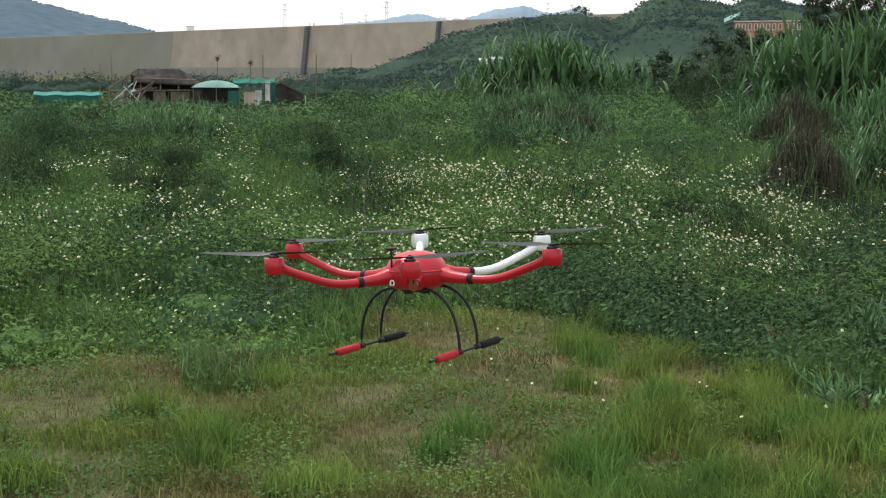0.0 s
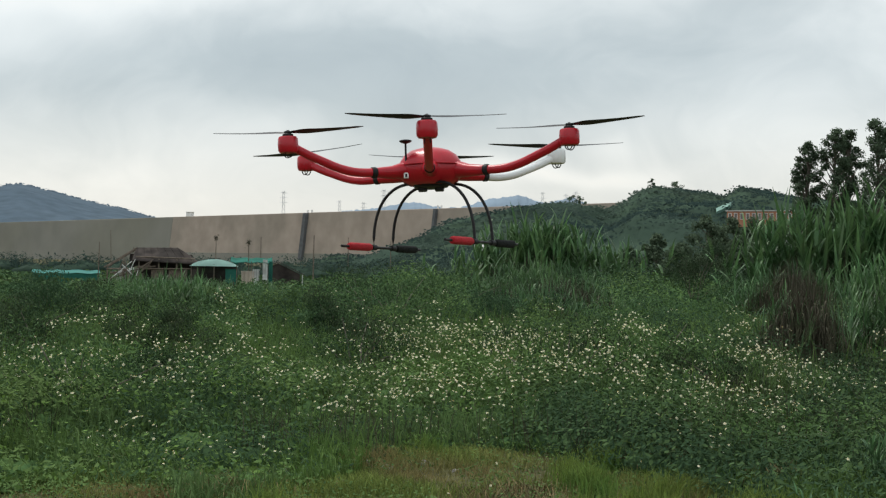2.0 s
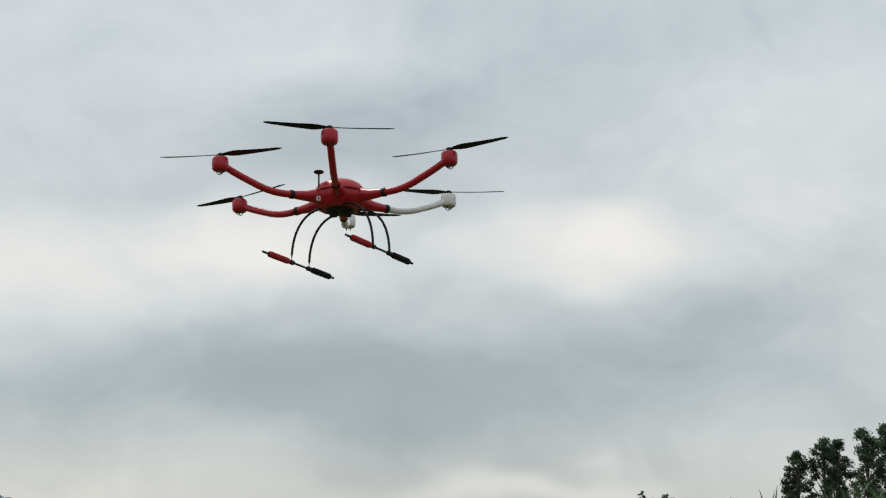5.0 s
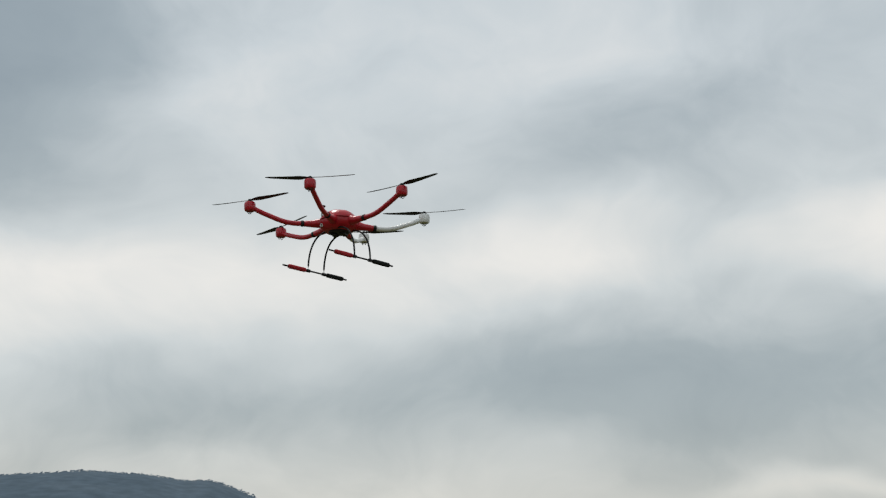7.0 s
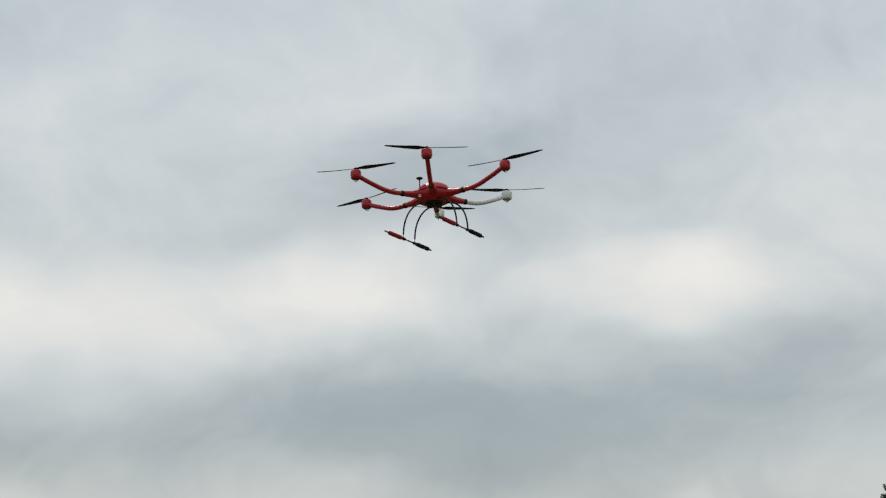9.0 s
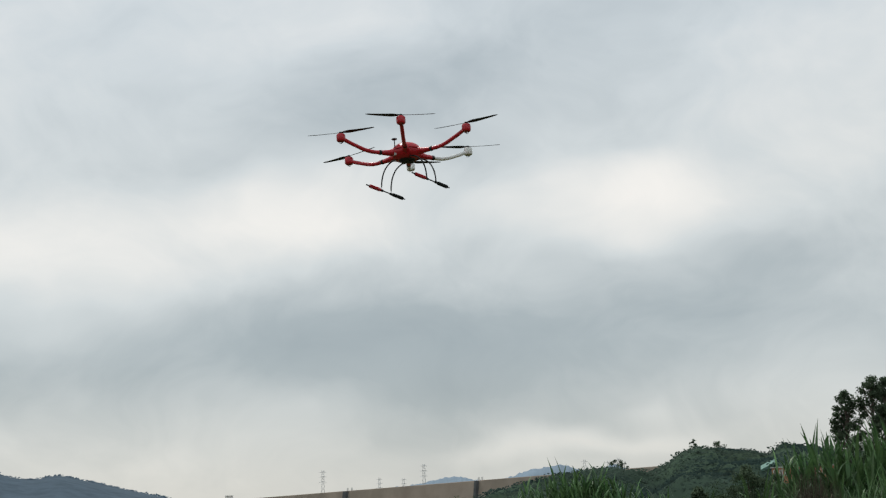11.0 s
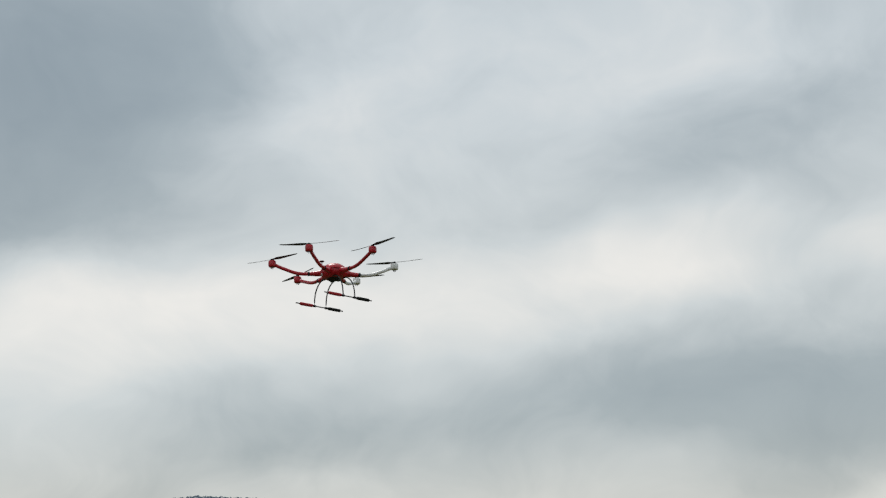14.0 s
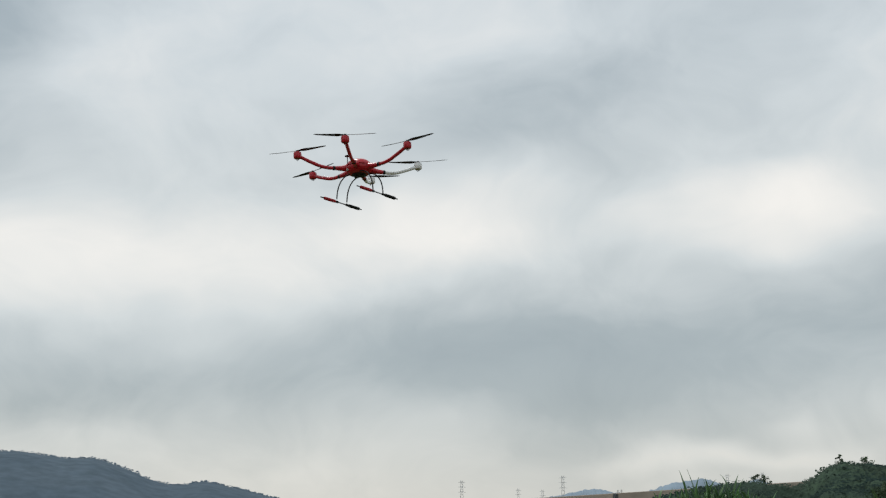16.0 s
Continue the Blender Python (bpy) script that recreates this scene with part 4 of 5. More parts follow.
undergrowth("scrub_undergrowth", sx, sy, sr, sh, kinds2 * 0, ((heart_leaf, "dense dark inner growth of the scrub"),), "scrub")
x, y = scatter(rng, 36000, 55, 150)
d = np.hypot(x, y)
keep = fields(x, y, 18, 55) > -0.3
x, y, d = x[keep], y[keep], d[keep]
tagged(new("meadow_grass", blades("meadow_grass", x, y, ground_height(x, y), rng.uniform(0.4, 1.1, len(x)) * np.where(x < -0.09 * y, 0.6, 1.0), 0.0003 * d, rng, reed_leaf, 1.0)), "tall green grass in the scrub", "grass", kind="stuff")
x, y = scatter(rng, 42000, 105, 420, 30)
d = np.hypot(x, y)
tagged(new("far_meadow", leaf_cards("far_meadow", np.stack([x, y, ground_height(x, y) + rng.uniform(0.05, 0.7, len(x))], -1), 0.004 * d, rng, bush_leaf, aspect=0.6)), "rough green cover of the far field", "scrub", kind="stuff")
# belt of trees at the dam's foot
tx, ty, td, tr, th_ = clumps(520, 195, 420, 3.0, 7.5, 2.0, 4.4, 30)
ta = np.degrees(np.arctan2(tx, ty))
th_ = np.minimum(th_, 0.8 + 0.011 * td) + np.clip((ta - 2) / 8, 0, 1) * 2
p, i, out_ = clump_leaves(tx, ty, tr, th_, 52000)
foliage("tree_belt", p, 0.0027 * td[i], kinds[:1].repeat(len(p)) * 0, ((hazy_leaf, "dark belt of trees before the dam"),), "trees", out_)
undergrowth("tree_belt_shade", tx, ty, tr * 1.15, th_ * 1.15, (tx * 0).astype(int), ((belt_shade, "inner growth of the belt of trees, painted dark for the shade within"),), "trees")


def shrub(name, at, radius, tall, mat, label, n, leaf, seed, twig=True):
    """A shrub of many stems and leaves with an uneven outline."""
    r = np.random.RandomState(seed)
    ob = empty(name, Matrix.Translation((at[0], at[1], float(ground_height(np.array([at[0]]), np.array([at[1]]))[0]))), label, "shrub")
    lobes = r.normal(0, 1, (9, 3)) * np.array([radius * 0.5, radius * 0.5, tall * 0.2]) + np.array([0, 0, tall * 0.55])
    k = r.randint(0, 9, n)
    p = r.normal(0, 1, (n, 3))
    p /= np.linalg.norm(p, axis=1)[:, None]
    face = p * 0.75 + np.array([0, 0, 0.5])
    p = lobes[k] + p * np.array([radius * 0.42, radius * 0.42, tall * 0.3]) * (r.uniform(0.35, 1, n) ** 0.5)[:, None]
    p[:, 2] = np.clip(p[:, 2], 0.05, None)
    leaves = new("foliage", leaf_cards("foliage", p, leaf, r, mat, aspect=0.3, out=face, rise=1.0))
    leaves.parent = ob
    bm = bmesh.new()
    for q in range(9):
        e = Vector(lobes[q])
        tube(bm, [(r.normal(0, 0.08), r.normal(0, 0.08), -0.05), tuple(e * 0.5 + Vector((0, 0, 0.1 * tall))), tuple(e)], [0.03, 0.02, 0.008], 5)
    tagged(part("stem", bm, bark, ob), kind="stuff")
    return ob


for at_, r_, h_, mat_, lab_, n_, leaf_, seed_ in SHRUBS:
    shrub("shrub", at_, r_, h_, mat_, lab_, n_, leaf_, seed_)
r7 = np.random.RandomState(77)
for k in range(26):
    sd_ = 24 + 62 * (k / 26.0) + r7.uniform(-3, 3)
    az_ = radians(r7.uniform(-19, 19))
    big = r7.uniform(0.9, 1.6) * (0.75 + sd_ / 70) * (0.6 if sd_ > 50 and -0.34 < az_ < -0.08 else 1.0)
    mat_, lab_ = ((shrub_leaf, "dark green leafy shrub in the weeds"), (bush_leaf, "mid-green leafy shrub in the weeds"), (weed_leaf, "bright green leafy shrub in the weeds"), (shrub_leaf, "dark green leafy shrub in the weeds"))[k % 4]
    shrub("shrub", (math.sin(az_) * sd_, math.cos(az_) * sd_), 1.15 * big, 1.0 * big, mat_, lab_, 2300, 0.058 + 0.0016 * sd_, 200 + k)


def reeds(at, half_x, half_y, tall, stems, seed, label, browns, high=0.45, wide=1.0):
    """A clump of giant reed: canes with long arching leaves, dead ones at the foot."""
    r = np.random.RandomState(seed)
    ob = empty("reed_clump", Matrix.Translation((at[0], at[1], 0)), label, "reeds")
    V, F, B, BF = [], [], [], []
    bm = bmesh.new()
    for s in range(stems):
        bx, by = r.normal(0, 0.5) * half_x, r.normal(0, 0.5) * half_y
        edge = min(1.0, math.hypot(bx / half_x, by / half_y))
        H = tall * (1 - 0.38 * edge ** 2) * r.uniform(0.5, 1.1)
        lx, ly = bx * 0.22 + r.normal(0, 0.25), by * 0.22 + r.normal(0, 0.25)
        if s % 2 == 0:
            tube(bm, [(bx, by, -0.05), (bx + lx * 0.3, by + ly * 0.3, H * 0.45), (bx + lx * 0.8, by + ly * 0.8, H * 0.8)], [0.022, 0.018, 0.006], 4)
        for q in range(7):
            u = r.uniform(0.25, 0.8)
            p = np.array([bx + lx * u, by + ly * u, H * u])
            a = r.uniform(0, 2 * math.pi)
            d = np.array([math.cos(a), math.sin(a), 0])
            side = np.array([-d[1], d[0], 0])
            L = r.uniform(1.1, 2.7) * (tall / 5.5)
            W = r.uniform(0.04, 0.085) * max(0.3, tall / 5.5) * wide
            steep, droop = r.uniform(1.3, 3.0) + 2.2 * (u > 0.55), r.uniform(0.1, 0.62)
            base = len(V)
            dirn = d + np.array([0, 0, steep])
            dirn /= np.linalg.norm(dirn)
            for k in range(5):
                t = k / 4
                c = p + dirn * L * t + np.array([0, 0, -droop * L * t * t]) + d * droop * 0.4 * L * t * t
                w = W * (0.5 + 1.2 * t) if t < 0.4 else W * (1.25 - 1.2 * t)
                V += [c - side * w, c + side * w]
            F += [[base + 2 * k, base + 2 * k + 1, base + 2 * k + 3, base + 2 * k + 2] for k in range(4)]
    for s in range(browns):
        bx, by = r.normal(0, 0.5) * half_x, r.normal(0, 0.5) * half_y - half_y * 0.4
        z0 = 0.1 + tall * high * r.uniform(0, 1) ** 1.5 * max(0.25, 1 - 0.6 * (bx / half_x) ** 2)
        stalk = s % 2 == 0
        a = r.uniform(0, 2 * math.pi)
        d = np.array([math.cos(a), math.sin(a), 0])
        side = np.array([-d[1], d[0], 0])
        L, W = r.uniform(0.5, 1.3), r.uniform(0.009, 0.024) * max(1.0, at[1] / 42)
        p = np.array([bx, by, z0])
        base = len(B)
        for k in range(4):
            t = k / 3
            if stalk:
                c = np.array([bx, by, 0]) + d * 0.25 * L * t * t + np.array([0, 0, (z0 * 1.25 + 0.2) * t])
            else:
                c = p + d * 0.35 * L * t + np.array([0, 0, 0.25 * L * t - 0.95 * L * t * t])
            c[2] = max(c[2], 0.02)
            w = W * (1 - 0.85 * t)
            B += [c - side * w, c + side * w]
        BF += [[base + 2 * k, base + 2 * k + 1, base + 2 * k + 3, base + 2 * k + 2] for k in range(3)]
    tagged(part("cane_stand", bm, reed_leaf, ob), kind="stuff")
    new("foliage", mesh_from("foliage", V, F, reed_leaf)).parent = ob
    dead = new("dead_foliage", mesh_from("dead_foliage", B, BF, dead_leaf))
    dead.parent = ob
    dead["label"] = "brown withered leaves at the foot"
    return ob


reeds((12.6, 165), 8.6, 4.0, 9.4, 250, 31, "tall clump of green giant reeds in scrub", 900, wide=1.9)
reeds((7.3, 98), 4.8, 2.2, 3.5, 330, 37, "green reeds with withered foot before the tall clump", 1500)
reeds((6.6, 72), 2.9, 1.4, 2.5, 150, 38, "lower reeds with brown withered leaves", 2600, 0.7)
reeds((-31.5, 136), 6.0, 1.6, 1.35, 150, 46, "low reeds along the foot of the sheds", 150)
reeds((-25.0, 138), 5.0, 1.4, 1.2, 130, 47, "low grassy reeds before the sheds", 200)
reeds((29.0, 98), 5.6, 3.0, 9.0, 180, 32, "tall reed clump with brown dead foot", 1200, wide=1.45)
reeds((35.0, 98), 5.8, 3.0, 10.2, 180, 33, "tall dense reed clump beside the weeds", 1000, wide=1.45)
reeds((10.3, 37.5), 1.3, 0.8, 2.5, 46, 43, "brown withered reeds with few green blades", 3400, 0.85)
reeds((4.6, 58), 2.2, 1.2, 2.4, 130, 44, "low green reeds before the tall clump", 500)
reeds((13.2, 39), 1.5, 1.0, 2.9, 110, 45, "green reeds bending over the weeds", 700)
reeds((17.6, 66), 2.3, 1.5, 3.5, 150, 39, "brown withered reed stand with green tops", 3800, 0.75)
reeds((22.6, 66), 3.3, 1.5, 4.1, 240, 40, "green reeds before the tall clump", 1200, 0.5)
reeds((-14.5, 68), 3.4, 2.0, 2.5, 260, 34, "low clump of green reeds before the sheds", 300)
reeds((-10.3, 72), 2.4, 2.0, 2.0, 170, 41, "low clump of green reeds in scrub", 260)
reeds((9.6, 24.5), 0.5, 0.4, 1.2, 40, 35, "small tuft of tall grass at the mown edge", 60)
reeds((4.4, 14.0), 0.3, 0.25, 0.6, 26, 36, "small tuft of tall grass in the strip", 12)
reeds((5.6, 16.6), 0.3, 0.25, 0.9, 26, 42, "upright tuft of tall grass in the strip", 12)


# ---- trees ----
def tree(at, tall, spread, label, seed, lobes, leaves, leaf, first=0.25, name="tree"):
    """A slender tree: tapered trunk, limbs, and crown in clumps of leaves with gaps."""
    r = np.random.RandomState(seed)
    ob = empty(name, Matrix.Translation((at[0], at[1], -0.1)), label, "tree")
    bm = bmesh.new()
    lean = r.normal(0, 0.02 * tall, 2)
    tube(bm, [(lean[0] * t * t, lean[1] * t * t, tall * 0.95 * t) for t in np.linspace(0, 1, 7)], [tall * 0.018 * (1 - 0.9 * t) + 0.02 for t in np.linspace(0, 1, 7)], 8)
    part("trunk", bm, bark, ob)
    pts, outs = [], []
    bm = bmesh.new()
    for k in range(lobes):
        u = first + (0.98 - first) * (k + r.uniform(0, 1)) / lobes
        a = r.uniform(0, 2 * math.pi)
        reach = spread * (0.12 + 1.0 * max(0.0, math.sin(math.pi * (0.22 + 0.76 * (u - first) / (1 - first))))) * r.uniform(0.35, 1.0)
        c = np.array([lean[0] * u * u + math.cos(a) * reach, lean[1] * u * u + math.sin(a) * reach, tall * (u + 0.04)])
        tube(bm, [(lean[0] * u * u, lean[1] * u * u, tall * (u - 0.08)), tuple((c + np.array([0, 0, -0.03 * tall])) * 0.5 + np.array([lean[0] * u * u * 0.5, lean[1] * u * u * 0.5, tall * (u - 0.06) * 0.5])), tuple(c)], [tall * 0.006, tall * 0.004, 0.02], 4)
        size = spread * r.uniform(0.3, 0.55) * (1.3 - 0.55 * u)
        q = np.clip(r.normal(0, 0.42, (leaves // lobes, 3)), -0.8, 0.8) * np.array([size, size, size * 0.75]) + c
        pts.append(q)
        outs.append((q - c) / (np.linalg.norm(q - c, axis=1)[:, None] + 0.01) * 0.7 + np.array([0, 0, 0.5]))
    tagged(part("branching", bm, bark, ob), kind="stuff")
    crown = new("crown", leaf_cards("crown", np.concatenate(pts), leaf, r, tree_leaf, aspect=0.5, out=np.concatenate(outs)))
    crown.parent = ob
    return ob


for k, (az, el, dist, spread) in enumerate(((15.6, 5.1, 320, 3.6), (16.75, 5.6, 318, 3.6), (17.3, 5.55, 326, 3.4), (18.5, 6.0, 312, 4.2), (19.3, 6.1, 318, 4.0), (20.6, 5.4, 322, 4.0))):
    p = far(az, el, dist)
    tree((p.x, p.y), p.z, spread * 1.12, "tall slender dark tree with an airy crown", 70 + k, 60, 9500, 0.66)
for k, (az, el, dist, spread) in enumerate(((12.7, 2.0, 560, 7.0), (13.5, 1.95, 570, 7.0), (14.3, 1.85, 560, 7.0), (15.0, 1.9, 560, 7.0), (11.5, 1.95, 210, 3.4), (9.4, 1.2, 210, 2.2), (12.9, 1.1, 190, 2.6), (8.2, 0.6, 230, 2.4), (10.5, 0.7, 200, 3.0), (14.2, 1.2, 200, 3.0))):
    p = far(az, el, dist)
    tree((p.x, p.y), p.z, spread, "rounded dark green tree at the hill's foot", 90 + k, 26, 3000, 0.6 + max(0.0, dist - 250) * 0.003, first=0.12)


# ---- small things in the mown strip ----
def stone(at, w, h, seed):
    r = np.random.RandomState(seed)
    bm = bmesh.new()
    bmesh.ops.create_icosphere(bm, subdivisions=2, radius=1.0)
    lump = r.uniform(0.75, 1.15, len(bm.verts))
    for v, k in zip(bm.verts, lump):
        v.co = Vector((v.co.x * w * k, v.co.y * w * 0.7 * k, v.co.z * h * k))
    ob = part("stone", bm, field_stone, None)
    ob.matrix_world = Matrix.Translation((at[0], at[1], h * 0.35)) @ pose(0, 0, 0, 0, 0, seed * 47 % 360)
    tagged(ob, "pale grey flat stone lying in short grass", "stone", "stones in the grass")


for k, (x_, y_, w_, h_) in enumerate(((-1.15, 18.9, 0.22, 0.07), (-0.75, 18.6, 0.14, 0.05), (-1.6, 18.5, 0.1, 0.05), (-2.2, 18.2, 0.12, 0.04), (0.2, 18.4, 0.1, 0.04), (-0.2, 19.0, 0.16, 0.06))):
    stone((x_, y_), w_, h_, 300 + k)


def straw_heap(at, reach, n, seed):
    r = np.random.RandomState(seed)
    x, y = r.normal(0, reach, n), r.normal(0, reach * 0.6, n)
    z = 0.22 * np.exp(-(x / reach) ** 2 - (y / reach / 0.6) ** 2) * r.uniform(0.2, 1, n)
    ob = tagged(new("straw_heap", blades("straw_heap", x, y, z, r.uniform(0.12, 0.4, n), np.full(n, 0.005), r, straw, 2.4)), "heap of dry brown straw on bare soil", "straw heap", kind="stuff")
    ob.matrix_world = Matrix.Translation((at[0], at[1], 0))


straw_heap((3.3, 19.0), 0.5, 700, 401)
straw_heap((4.6, 17.4), 0.4, 400, 402)
straw_heap((0.9, 16.2), 0.4, 260, 403)
straw_heap((-2.6, 16.0), 0.5, 200, 404)


# ---- hill top: trees, house, banks ----
def hill_tree(az, el, dist, tall, spread, seed):
    p = far(az, el, dist)
    t = tree((p.x, p.y), tall, spread, "dark spreading tree on the hill crest", seed, 12, 500, 1.0, first=0.5)
    t.location.z = p.z - tall * 1.0


hill_tree(9.15, 3.72, 890, 14, 3.2, 120)
hill_tree(10.2, 3.62, 890, 10, 4.5, 121)
hill_tree(5.75, 3.0, 890, 12, 4.0, 122)
hill_tree(6.1, 2.95, 890, 12, 4.0, 123)


def long_house(az0, az1, el, dist):
    p0, p1 = far(az0, el, dist), far(az1, el - 0.25, dist * 0.99)
    way = (p1 - p0)
    way.z = 0
    L = way.length
    way.normalize()
    back = Vector((-way.y, way.x, 0))
    ob = empty("house", Matrix(((way.x, back.x, 0, p0.x), (way.y, back.y, 0, p0.y), (0, 0, 1, p0.z - 5.6), (0, 0, 0, 1))), "long orange-red building on the hillside", "house")
    bm = bmesh.new()
    box(bm, (0, 0, -2.2), (L, 8, 5.0))
    part("wall", bm, orange_brick, ob, smooth=False)
    bm = bmesh.new()
    box(bm, (-0.6, -0.6, 5.0), (L + 0.6, 8.6, 5.6), 0.1)
    part("roof", bm, concrete_pale, ob, "pale flat roof", smooth=False)
    n = 11
    for k in range(n):
        bm = bmesh.new()
        x = L * (k + 0.5) / n
        box(bm, (x - 0.8, -0.12, 1.2), (x + 0.8, 0.1, 4.2))
        w = part("window", bm, white_paint, ob, smooth=False)
        bm = bmesh.new()
        box(bm, (x - 0.6, -0.18, 1.4), (x + 0.6, -0.123, 4.0))
        part("pane", bm, glass_dark, w, smooth=False)


long_house(12.35, 15.1, 2.42, 640)


def small_building(p, az, w, tall, label):
    ob = empty("hut", Matrix.Translation(p) @ pose(0, 0, 0, 0, 0, -az), label, "hut")
    bm = bmesh.new()
    box(bm, (-w / 2, -2, -3), (w / 2, 2, tall))
    part("wall", bm, white_paint, ob, smooth=False)
    bm = bmesh.new()
    vs = [bm.verts.new((x, y, tall + z)) for x in (-w / 2 - 0.4, w / 2 + 0.4) for y, z in ((-2.5, 0.003), (0, 1.1), (2.5, 0.003))]
    for q in ((0, 3, 4, 1), (1, 4, 5, 2), (0, 1, 2), (3, 5, 4), (0, 2, 5, 3)):
        bm.faces.new([vs[i] for i in q])
    part("roof", bm, concrete_pale, ob, smooth=False)
    bm = bmesh.new()
    box(bm, (-0.5, -2.06, 0.0), (0.5, -1.95, tall * 0.75))
    part("door", bm, glass_dark, ob, smooth=False)


small_building(hill_spot(2.2, 0.52), 2.2, 5.5, 2.4, "small white hut at the hill's foot")
small_building(hill_spot(1.7, 0.48), 1.7, 4.0, 2.2, "small white hut among shrubs on the slope")


def lattice(az, el0, el1, dist, name="pylon"):
    base, top = far(az, el0, dist), far(az, el1, dist)
    H = top.z + 20
    ob = empty(name, Matrix.Translation((base.x, base.y, -20)) @ pose(0, 0, 0, 0, 0, -az), "grey steel lattice power pylon far off", "pylon", "power pylons")
    w0, w1 = H * 0.06, H * 0.012
    for sx in (-1, 1):
        for sy in (-1, 1):
            part("post", tube(bmesh.new(), [(sx * w0, sy * w0, 0), (sx * w1 * 1.5, sy * w1 * 1.5, H * 0.62), (sx * w1, sy * w1, H)], 0.28, 4), galvanised, ob)
    bm = bmesh.new()
    n = 16
    for k in range(n):
        u0, u1 = k / n, (k + 1) / n
        a0, a1 = w0 + (w1 - w0) * u0 ** 0.7, w0 + (w1 - w0) * u1 ** 0.7
        for s in (-1, 1):
            tube(bm, [(-a0, s * a0, H * u0), (a1, s * a1, H * u1)], 0.17, 4)
            tube(bm, [(a0, s * a0, H * u0), (-a1, s * a1, H * u1)], 0.17, 4)
    part("bracing", bm, galvanised, ob)
    for u in (0.86, 0.92, 0.975):
        bm = bmesh.new()
        tube(bm, [(-H * 0.06 * (1.2 - u * 0.5), 0, H * u), (0, 0, H * u + 1.2), (H * 0.06 * (1.2 - u * 0.5), 0, H * u)], [0.2, 0.45, 0.2], 4)
        part("cross_arm", bm, galvanised, ob)


for az, el0, el1, dist in ((-6.9, 2.0, 3.03, 2400), (-2.53, 2.4, 3.2, 2400), (-4.47, 2.2, 2.68, 3200), (-3.42, 2.25, 2.63, 3200), (4.43, 2.7, 3.2, 3400), (5.45, 2.8, 3.12, 3600), (5.88, 2.75, 3.24, 3400)):
    lattice(az, el0, el1, dist)


# ---- sheds of the smallholding ----
def at_field(az, dist):
    a = radians(az)
    return Vector((math.sin(a) * dist, math.cos(a) * dist, 0))


def place(az, dist):
    return Matrix.Translation(at_field(az, dist)) @ pose(0, 0, 0, 0, 0, -az) @ Matrix.Scale(1.02, 4)


def roof_sheet(w, d, z0, z1, thick=0.08, sag=0.0, n=8):
    """A sloping sheet from the front edge z0 to the back edge z1, slightly sagging."""
    bm = bmesh.new()
    rows_ = []
    for j in range(5):
        v = j / 4
        rows_.append([[bm.verts.new((-w / 2 + w * i / n, d * (v - 0.5), z0 + (z1 - z0) * v - sag * math.sin(math.pi * i / n * 3) ** 2 + t)) for i in range(n + 1)] for t in (0, thick)])
    for j in range(4):
        for i in range(n):
            a, b = rows_[j], rows_[j + 1]
            bm.faces.new((a[1][i], a[1][i + 1], b[1][i + 1], b[1][i]))
            bm.faces.new((a[0][i], b[0][i], b[0][i + 1], a[0][i + 1]))
    for i in range(n):
        bm.faces.new((rows_[0][0][i], rows_[0][0][i + 1], rows_[0][1][i + 1], rows_[0][1][i]))
        bm.faces.new((rows_[4][0][i + 1], rows_[4][0][i], rows_[4][1][i], rows_[4][1][i + 1]))
    for j in range(4):
        for i in (0, n):
            bm.faces.new((rows_[j][0][i], rows_[j][1][i], rows_[j + 1][1][i], rows_[j + 1][0][i]))
    return bm


